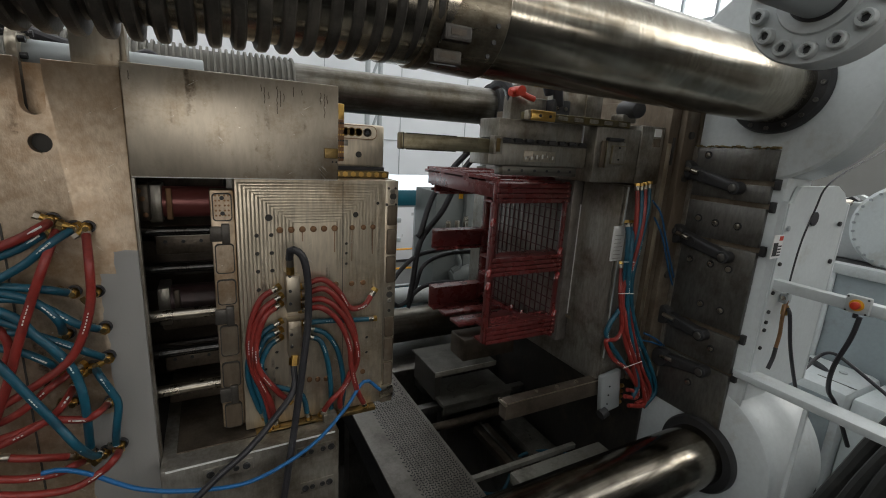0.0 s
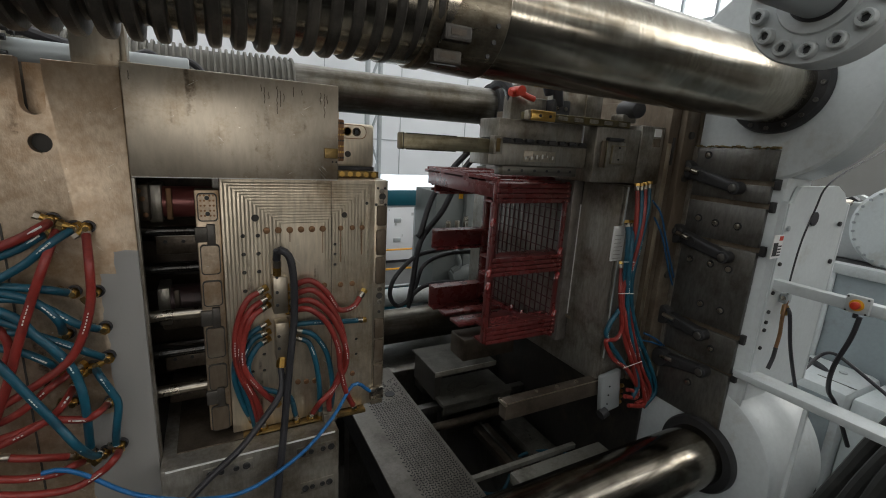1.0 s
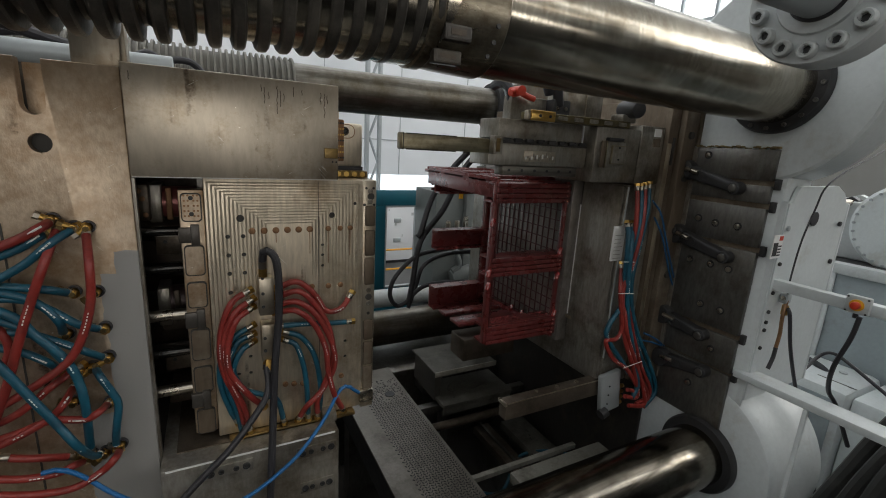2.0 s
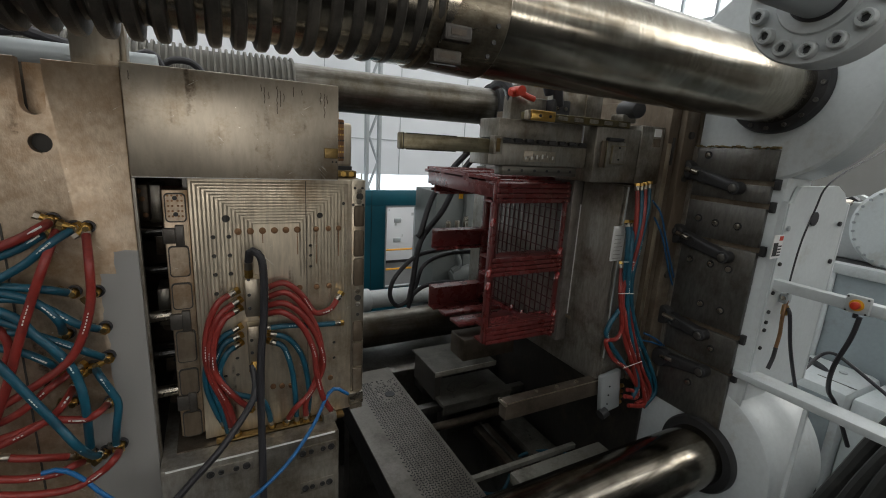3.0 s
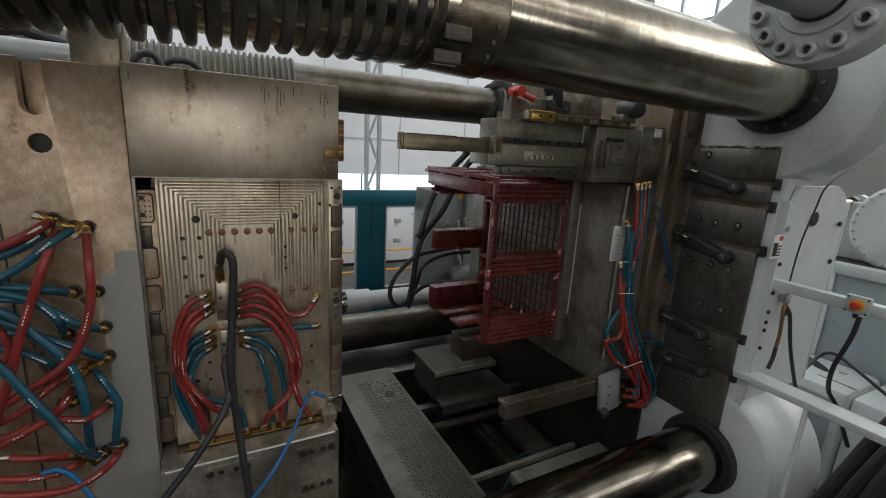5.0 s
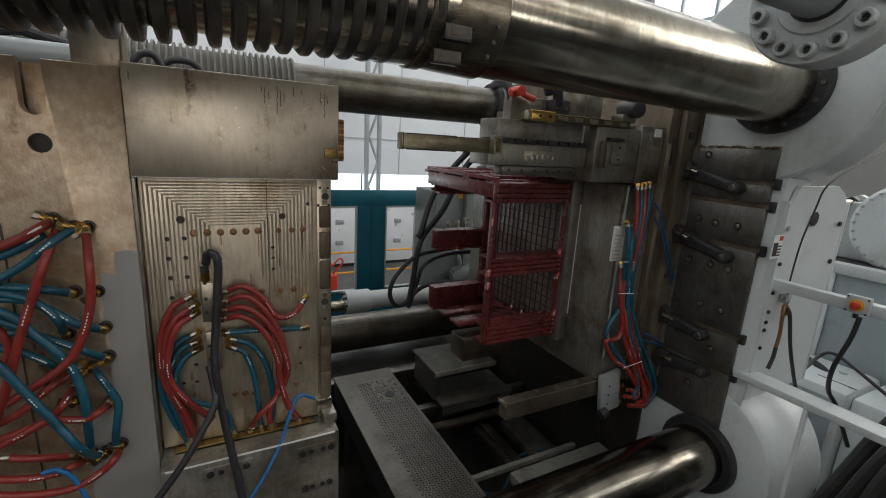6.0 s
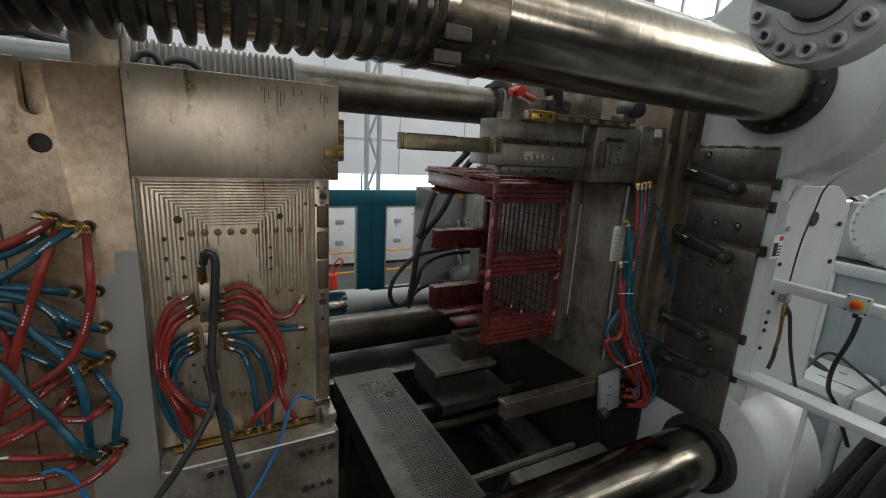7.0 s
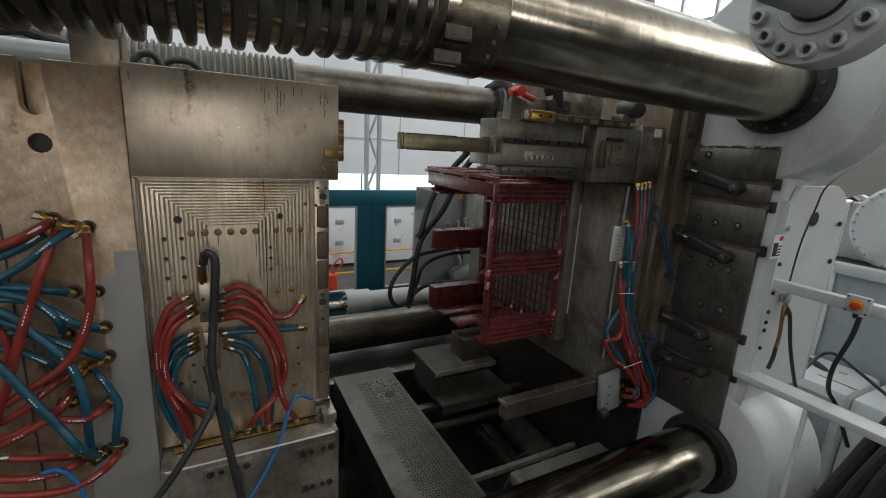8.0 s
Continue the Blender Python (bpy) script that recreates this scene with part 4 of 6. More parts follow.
    for z in (1.8885, 1.9265):
        part("bar_groove", box(0.43, 0.57, 1.0288, 1.0305, z - 0.0012, z + 0.0012), BLACKCAST, t)
    # lower parts
    part("lower_bar", box(0.795, 1.21, 1.0, 1.04, 1.052, 1.114, bev=0.004), RECESS, t, "dark steel guide bar")
    part("bar_edge", box(0.80, 1.2, 0.9985, 1.0005, 1.1105, 1.1142), STEEL, t)
    part("bar_tip", box(0.789, 0.797, 0.998, 1.04, 1.104, 1.116, bev=0.001), STEEL, t)
    for k in range(3):
        part("bar_screw", cyl((0.93 + 0.09 * k, 1.02, 1.113), (0.93 + 0.09 * k, 1.02, 1.119), 0.006, seg=8), RODSTEEL, t)
    part("label_plate", box(1.160, 1.213, 0.994, 0.999, 1.560, 1.678), LABEL, t, "white paper label with small print")
    for k in range(7):
        z = 1.568 + 0.013 * k
        part("label_print", box(1.168, 1.205 - 0.004 * (k % 3), 0.9930, 0.9945, z, z + 0.0014), MOULDSTEEL, t)
    part("name_plate", box(1.241, 1.270, 0.961, 0.9655, 1.966, 1.990), LABEL, t)
    part("name_plate", box(1.240, 1.270, 0.961, 0.9655, 1.935, 1.960), RUSTSTEEL, t)
    for z in (1.98, 1.84, 1.66, 1.5):
        part("plate_hole", cyl((1.42, 0.958, z), (1.42, 0.967, z), 0.012, seg=16), DARKGAP, t)
    part("lift_slot", box(1.36, 1.368, 0.978, 0.986, 1.88, 1.97, bev=0.003), DARKGAP, t)
    part("top_lug", cyl((1.195, 0.995, 2.044), (1.215, 1.08, 2.05), 0.026, 0.028, seg=28, bev=0.008), BLACKCAST, t)
    part("lug_seat", box(1.165, 1.228, 1.03, 1.08, 2.006, 2.03, bev=0.004), MOULDSTEEL, t)
    part("valve_body", box(0.918, 0.985, 1.075, 1.13, 2.006, 2.055, bev=0.003), BLACKCAST, t)
    for k in range(2):
        part("valve_screw", cyl((0.935 + 0.032 * k, 1.0725, 2.03), (0.935 + 0.032 * k, 1.0755, 2.03), 0.006, seg=10), RODSTEEL, t)


right_mould()


def red_lever():
    c = Vector((0.788, 1.080, 2.064))
    t = thing("red_valve_lever", c, "orange-red lever handle on top of the mould", "lever")
    part("hub", cyl(c + Vector((0, -0.02, 0)), c + Vector((0, 0.03, 0)), 0.014), SIGNALRED, t)
    part("arm", sweep(bmesh.new(), spline([(0.765, 1.080, 2.058), (0.788, 1.080, 2.064), (0.820, 1.080, 2.054), (0.847, 1.080, 2.048)], 4), 0.0085, 10), SIGNALRED, t)
    for p, q in (((0.925, 1.080, 2.097), (0.946, 1.080, 2.034)), ((0.902, 1.090, 2.095), (0.911, 1.090, 2.064))):
        part("black_knob", cyl(p, q, 0.018, 0.013, bev=0.004), RUBBER, t)
    part("pipe", sweep(bmesh.new(), spline([(0.785, 1.200, 2.089), (0.778, 1.150, 2.092), (0.787, 1.120, 2.073), (0.800, 1.120, 2.024)], 5), 0.014, 10), RUBBER, t)


red_lever()


# clamps that hold the mould on the platen
def clamp(head, heel):
    """An arm from its round head on the mould to its heel on the platen face."""
    head, heel = Vector(head), Vector(heel)
    t = thing("mould_clamp", heel, "black forged mould clamp with a steel bolt", "clamp", "mould clamps")
    d = heel - head
    ang = math.atan2(d.z, d.y)
    m = Matrix.Translation((head + heel) / 2) @ Matrix.Rotation(ang, 4, "X")
    h = d.length / 2

    def at(bm):
        bmesh.ops.transform(bm, matrix=m, verts=bm.verts)
        return bm
    bm = box(-0.012, 0.022, -h, h, -0.022, 0.022)
    for v in bm.verts:
        if v.co.y > 0:
            v.co.z *= 0.75
        if abs(v.co.y) < h and v.co.x < 0:
            v.co.x -= 0.006
    bmesh.ops.bevel(bm, geom=list(bm.edges), offset=0.008, segments=3, affect="EDGES", profile=0.5)
    part("arm", at(bm), BLACKCAST, t)
    part("head", at(cyl((-0.022, -h, 0), (0.02, -h, 0), 0.034, bev=0.010)), BLACKCAST, t)
    part("heel", at(cyl((-0.02, h, 0), (0.02, h, 0), 0.02, bev=0.004)), BLACKCAST, t)
    part("heel_pin", at(cyl((-0.026, h, 0), (-0.018, h, 0), 0.0125, bev=0.003)), DARKSTEEL, t)
    part("stud", at(cyl((-0.022, -h + 0.01, -0.008), (-0.022, -h + 0.055, -0.008), 0.0075, seg=12, bev=0.001)), RODSTEEL, t, "worn steel stud")
    part("washer", at(cyl((-0.02, -h + 0.065, 0), (-0.012, -h + 0.065, 0), 0.015)), BLACKCAST, t)


clamp((1.430, 0.971, 1.868), (1.450, 0.799, 1.825))
clamp((1.430, 0.963, 1.650), (1.450, 0.790, 1.607))
clamp((1.430, 0.959, 1.351), (1.450, 0.815, 1.330))
clamp((1.430, 0.938, 1.191), (1.450, 0.787, 1.209))


# ---- moulded red crate on the core ----
def crate():
    x0, x1, y0, y1, z0, z1 = 0.83, 1.15, 1.2, 1.75, 1.2, 1.8
    t = thing("plastic_crate", (1.0, 1.47, 1.2), "dark red moulded plastic crate with slatted sides", "crate")

    def wall(name, ya, yb, za, zb, n, out):
        """A ribbed slat along x: a web with proud lengthwise ribs."""
        p = part(name, box(x0, x1, ya, yb, za, zb, bev=0.003), REDPLASTIC, t)
        for i in range(n):
            z = za + (zb - za) * (i + 0.5) / n
            h = (zb - za) / n * 0.42
            part("rib", box(x0 + 0.004, x1 - 0.002, ya - 0.012 if out < 0 else yb, ya if out < 0 else yb + 0.012, z - h, z + h, bev=0.0012), REDPLASTIC, p)
            part("rib_end", cyl((x1 - 0.016, ya - 0.0135, z), (x1 - 0.016, ya - 0.011, z), 0.003, seg=8), CRATEPALE, p)
        return p
    for za, zb in ((1.725, 1.795), (1.470, 1.538), (1.218, 1.286)):
        wall("near_slat", y0 + 0.012, y0 + 0.026, za, zb, 4, -1)
        part("slat_flange", box(x0, x1, y0 + 0.026, y0 + 0.075, za, za + 0.007), REDPLASTIC, t)
        part("slat_flange", box(x0, x1, y0 + 0.026, y0 + 0.075, zb - 0.007, zb), REDPLASTIC, t)
    for za, zb in ((1.70, 1.79), (1.45, 1.538), (1.17, 1.275)):
        part("far_slat", box(x0 + 0.04, x1 + 0.04, y1 - 0.014, y1, za, zb, bev=0.003), REDPLASTIC, t)
        part("slat_flange", box(x0 + 0.04, x1 + 0.04, y1 - 0.06, y1 - 0.014, zb - 0.007, zb), REDPLASTIC, t)
        part("slat_flange", box(x0 + 0.04, x1 + 0.04, y1 - 0.06, y1 - 0.014, za, za + 0.007), REDPLASTIC, t)
    # top and bottom walls
    for k in range(3):
        ya = y0 + 0.06 + k * 0.19
        part("top_slat", box(x0 + 0.01, x1, ya, ya + 0.15, z1 - 0.012, z1, bev=0.003), REDPLASTIC, t)
        for j in range(3):
            part("rib", box(x0 + 0.012, x1, ya + 0.03 + 0.045 * j, ya + 0.038 + 0.045 * j, z1, z1 + 0.012, bev=0.002), REDPLASTIC, t)
    part("top_rim", box(x0 + 0.01, x0 + 0.022, y0 + 0.02, y1, z1 - 0.06, z1 + 0.01, bev=0.002), REDPLASTIC, t)
    part("bottom_slat", box(x0 + 0.02, x1 + 0.02, 1.42, 1.5, 1.196, 1.21, bev=0.003), REDPLASTIC, t)
    part("bottom_slat", box(x0 + 0.02, x1 + 0.02, 1.54, 1.6, 1.196, 1.21, bev=0.003), REDPLASTIC, t)
    # grid floor of the crate, lying on the core
    n = 15
    for i in range(n + 1):
        y = y0 + 0.03 + (y1 - y0 - 0.06) * i / n
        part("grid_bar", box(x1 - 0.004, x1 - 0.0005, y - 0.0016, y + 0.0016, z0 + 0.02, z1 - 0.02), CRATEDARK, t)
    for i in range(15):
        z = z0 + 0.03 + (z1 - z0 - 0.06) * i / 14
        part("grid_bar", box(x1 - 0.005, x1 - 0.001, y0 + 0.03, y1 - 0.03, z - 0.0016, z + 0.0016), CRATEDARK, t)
    # corner post of the open rim, tying the three tiers together, and the moulded clips
    part("rim_post", box(x0 - 0.004, x0 + 0.014, y0 + 0.008, y0 + 0.030, z0 + 0.02, z1 - 0.07, bev=0.004), REDPLASTIC, t)
    # dark strip drawn for the shaded gap beside the post
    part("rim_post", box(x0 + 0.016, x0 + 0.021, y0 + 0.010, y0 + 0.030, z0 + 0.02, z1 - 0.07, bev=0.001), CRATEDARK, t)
    for cx, cyy, cz in ((1.132, y0, 1.547), (1.132, y0, 1.452), (1.138, y0, 1.302), (0.824, y0, 1.662), (0.824, y0, 1.486), (0.824, y0, 1.44), (1.135, 1.388, 1.231), (1.135, 1.46, 1.231)):
        bm = bmesh.new()
        lathe(bm, [(-0.016, 0.0001), (-0.015, 0.006), (-0.008, 0.0085), (0.006, 0.0085), (0.014, 0.006), (0.016, 0.0001)], (cx, cyy + 0.002, cz), (0.5, 0.2, 1.0), 10)
        part("clip", bm, CRATECLIP, t, "glossy red moulded clip")
    part("top_rail_end", box(x1 + 0.001, x1 + 0.05, y0 + 0.014, y0 + 0.03, 1.722, 1.797, bev=0.003), REDPLASTIC, t)
    for k in range(4):
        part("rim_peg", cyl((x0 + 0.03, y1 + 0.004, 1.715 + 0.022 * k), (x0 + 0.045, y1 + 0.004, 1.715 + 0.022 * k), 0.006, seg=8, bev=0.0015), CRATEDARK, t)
    part("floor_rim", box(x1 - 0.03, x1, y1 - 0.045, y1 - 0.015, z0, z1, bev=0.008), REDPLASTIC, t)
    part("floor_rim", box(x1 - 0.012, x1 + 0.004, y0 + 0.012, y0 + 0.03, z0, z1, bev=0.005), REDPLASTIC, t)
    part("floor_rim", box(x1 - 0.02, x1, y0 + 0.02, y1 - 0.02, z0, z0 + 0.024, bev=0.006), REDPLASTIC, t)
    part("floor_rim", box(x1 - 0.02, x1, y0 + 0.02, y1 - 0.02, z1 - 0.03, z1 - 0.012, bev=0.006), REDPLASTIC, t)


crate()


# ---- left half: platen, block, base ----
def left_half():
    t = thing("moving_platen_plate", (-0.6, 1.5, 0.6), "oil-stained steel mould plate with a repainted grey corner", "mould plate")
    p = part("plate", box(-1.3, -0.132, 1.0, 1.026, 0.7, 2.004, bev=0.003), PATCHED, t)
    part("plate_body", box(-1.3, -0.25, 1.052, 1.95, 0.7, 2.0), DARKSTEEL, t)
    part("slot_floor", box(-0.275, -0.238, 1.046, 1.051, 1.85, 2.0), STAINED, t)
    sa, sb, sz = -0.274, -0.239, 1.930
    drill(p, box(sa, sb, 0.9, 1.06, sz, 2.1))
    drill(p, cyl(((sa + sb) / 2, 0.91, sz), ((sa + sb) / 2, 1.059, sz), (sb - sa) / 2 - 0.0004, seg=40))
    cut = bmesh.new()
    cy(cut, (-0.254, 0.9, 1.867), (-0.254, 1.08, 1.867), 0.0165)
    drill(p, cut)
    # near-black disc stands in for the shade down the hole
    part("hole_shade_disc", cyl((-0.254, 1.020, 1.867), (-0.254, 1.0262, 1.867), 0.0168), DARKGAP, t)
    bm = bmesh.new()
    bx(bm, -0.322 - 0.002, -0.322 + 0.001, 0.998, 1.001, 1.18, 1.73)
    part("seam", bm, DARKGAP, t)
    # darker steel strip: the shade on the plate's right edge is in its colour
    part("edge_strip", box(-0.1318, -0.127, 1.006, 1.022, 1.16, 1.81), MOULDSTEEL, t)
    u = thing("bracket_plate", (-0.17, 1.05, 2.004), "upright grey steel bracket plate", "bracket")
    part("plate", box(-0.205, -0.131, 1.03, 1.06, 2.004, 2.2, bev=0.003), STEEL, u)
    part("edge_bar", box(-0.131, -0.122, 1.02, 1.06, 2.004, 2.2, bev=0.002), STEEL, u)
    b = thing("upper_mould_block", (0.06, 1.0, 1.81), "scratched ground steel mould block", "mould block")
    p = part("block", box(-0.130, 0.252, 0.985, 1.06, 1.813, 2.012, bev=0.0025), BLOCKSTEEL, b)
    part("pale_edge_strip", box(-0.128, 0.250, 0.9838, 0.9856, 1.8128, 1.8142), LABEL, b, "thin white strip along the lower edge")
    # end fittings of the block
    part("connector_strip", box(0.252, 0.270, 1.005, 1.055, 1.854, 1.945, bev=0.003), COPPERPLUG, b, "bronze pin connector strip")
    for i in range(7):
        z = 1.862 + i * 0.0125
        for dx in (0.256, 0.2615, 0.267):
            part("pin", cyl((dx, 1.002, z), (dx, 1.0055, z), 0.0019, seg=8), BRASS if i % 3 else BLACKCAST, b)
    for i in range(6):
        z = 1.863 + i * 0.0155
        for y in (1.026, 1.044):
            part("pin", cyl((0.266, y - 0.009, z), (0.272, y - 0.009, z), 0.0028, seg=8), BRASS, b)
    part("brass_tag", box(0.221, 0.25, 0.981, 0.9855, 1.860, 1.882, bev=0.001), BRONZE, b)
    for dx in (0.006, 0.014):
        part("tag_hole", cyl((0.232 + dx, 0.979, 1.853), (0.232 + dx, 0.9815, 1.853), 0.0018, seg=8), BLACKINK, b)
    part("top_fitting", box(0.252, 0.262, 1.02, 1.05, 1.94, 1.965, bev=0.003), BRASS, b)
    rnd = random.Random(11)
    for x, top, l in ((0.098, 1.998, 0.012), (0.104, 1.994, 0.030), (0.112, 1.985, 0.012), (0.128, 1.998, 0.052), (0.134, 1.99, 0.030), (0.140, 1.985, 0.014), (0.160, 2.0, 0.018), (0.176, 1.996, 0.010), (0.214, 1.994, 0.022), (0.222, 1.992, 0.046), (0.228, 1.99, 0.016), (-0.118, 1.998, 0.014)):
        z, line = top, []
        while z > top - l:
            line.append(Vector((x + rnd.uniform(-0.0012, 0.0012), 0.985, z)))
            z -= 0.004
        part("oil_run", sweep(bmesh.new(), line + [Vector((x, 0.985, top - l - 0.001))], 0.0007, 5), RECESS, b, "dried dark oil run")
    # lower base with bolt pockets
    l = thing("lower_mould_base", (0.05, 1.4, 0.8), "oily steel mould base block with bolt pockets", "mould base")
    part("base_body", box(-0.128, 0.246, 0.95, 1.9, 0.75, 1.207, bev=0.004), MOULDSTEEL, l)
    # thin white strip paints the reflection on the polished chamfer
    part("base_edge_glint", box(-0.118, 0.236, 0.9475, 0.95, 1.2030, 1.2065), LABEL, l, "ground edge with its glint put into the colour")
    part("corner_lug", box(0.216, 0.25, 0.985, 1.06, 1.207, 1.232, bev=0.004), MOULDSTEEL, l)
    part("oil_tray", box(-0.1, 0.2, 1.0, 1.3, 1.207, 1.210), RECESS, l, "oily brown ledge")
    for (x, z, w) in ((0.192, 1.169, 0.094), (0.192, 1.070, 0.08), (0.0, 1.176, 0.1)):
        p = part("pocket_frame", box(x - w / 2, x + w / 2, 0.946, 0.951, z - 0.014, z + 0.014, bev=0.001), MOULDSTEEL, l)
        for k in (-0.36, -0.15, 0.15, 0.36):
            part("pocket_bolt", socket_screw(bmesh.new(), (x + w * k, 0.946, z), (0, -1, 0), 0.008 if abs(k) > 0.2 else 0.006, 0.003), BLACKCAST, p)


left_half()


def recess():
    """Dark space behind the moving plate, with its guide rods."""
    # added sheets close the recess; their dark colour stands in for its shade
    solid("recess_back", box(-0.25, 0.15, 1.42, 1.46, 1.15, 1.93), RECESS, "added dark sheet at the recess back, shade in its colour", kind="structure")
    solid("recess_roof", box(-0.25, 0.15, 1.062, 1.42, 1.90, 1.93), DARKGAP, "added dark sheet closing the recess top, shade in its colour", kind="structure")
    solid("recess_floor", box(-0.249, -0.1285, 1.028, 1.42, 1.17, 1.2), DARKGAP, "added dark sheet under the recess, shade in its colour", kind="structure")
    solid("recess_side", box(-0.255, -0.249, 1.03, 1.42, 1.207, 1.9), RECESS, "added dark sheet beside the recess, shade in its colour", kind="structure")
    for (py, r, y, mt) in ((408, 0.011, 1.12, RODSTEEL), (470, 0.011, 1.14, RODSTEEL), (553, 0.0125, 1.09, RODSTEEL), (620, 0.011, 1.13, RODSTEEL), (690, 0.013, 1.09, RODSTEEL)):
        mt = DARKROD if py < 500 or py == 620 else mt
        zc = {408: 1.685, 470: 1.594, 553: 1.500, 620: 1.392, 690: 1.316}[py]
        t = thing("guide_rod", (-0.2, y, zc), "polished steel guide rod in the dark mould recess", "guide rod", "guide rods")
        part("rod", cyl((-0.249, y, zc), (0.2, y, zc), r, seg=24), mt, t)
        part("collar", cyl((-0.249, y, zc), (-0.22, y, zc), r * 1.6, seg=24), DARKSTEEL, t)
    for (pz, h) in ((1.739, 0.036), (1.495, 0.04)):
        t = thing("hydraulic_cylinder", (-0.05, 1.2, pz), "red-brown hydraulic cylinder in the mould recess", "cylinder", "recess cylinders")
        part("barrel", cyl((-0.1, 1.2, pz), (0.12, 1.2, pz), h, seg=32), REDCYL if pz > 1.6 else PURPLECYL, t)
        part("end_flange", box(-0.125, -0.1, 1.16, 1.24, pz - h - 0.006, pz + h + 0.006, bev=0.003), MOULDSTEEL, t)
        part("gland", box(-0.092, -0.08, 1.157, 1.165, pz - h, pz + h, bev=0.002), COPPERPLUG if pz > 1.6 else RECESS, t)
    t = thing("return_block", (-0.13, 1.12, 1.74), "rust-red oily block beside the recess cylinder", "block")
    part("block", box(-0.150, -0.120, 1.13, 1.2, 1.705, 1.785, bev=0.006), RECESS, t)
    for k, (dx, dz) in enumerate(((0.004, 0.02), (0.014, 0.045), (0.008, 0.062), (0.018, 0.01))):
        part("grease_lump", cyl((-0.146 + dx, 1.124, 1.71 + dz), (-0.146 + dx, 1.131, 1.71 + dz), 0.006, 0.004, seg=8, bev=0.001), COPPERPLUG, t)
    for z, h, ya in ((1.645, 0.024, 1.16), (1.455, 0.022, 1.17), (1.358, 0.022, 1.15), (1.262, 0.02, 1.16)):
        t = thing("slide_bar", (-0.05, ya, z), "oily dark slide bar between the guide rods", "slide bar", "slide bars")
        part("bar", box(-0.12, 0.10, ya, ya + 0.05, z - h, z + h, bev=0.004), RECESS, t)
        for k in range(6):
            part("bar_bolt", cyl((-0.10 + 0.036 * k, ya - 0.003, z + h * 0.3), (-0.10 + 0.036 * k, ya + 0.001, z + h * 0.3), 0.0042, seg=8), BLACKCAST, t)
        part("bar_edge", box(-0.115, 0.10, ya - 0.0012, ya + 0.0008, z + h - 0.0045, z + h - 0.003), MOULDSTEEL, t)
    for z in (1.70, 1.62, 1.52, 1.44, 1.37, 1.28):
        t = thing("ejector_bar", (-0.04, 1.36, z), "dark oily ejector bar in the recess", "ejector bar", "ejector bars")
        part("bar", box(-0.249, 0.14, 1.405, 1.42, z - 0.018, z + 0.018, bev=0.003), DARKSTEEL, t)
        for k in range(5):
            part("bolt", cyl((-0.1 + 0.05 * k, 1.4, z), (-0.1 + 0.05 * k, 1.405, z), 0.006, seg=8), BLACKCAST, t)


recess()


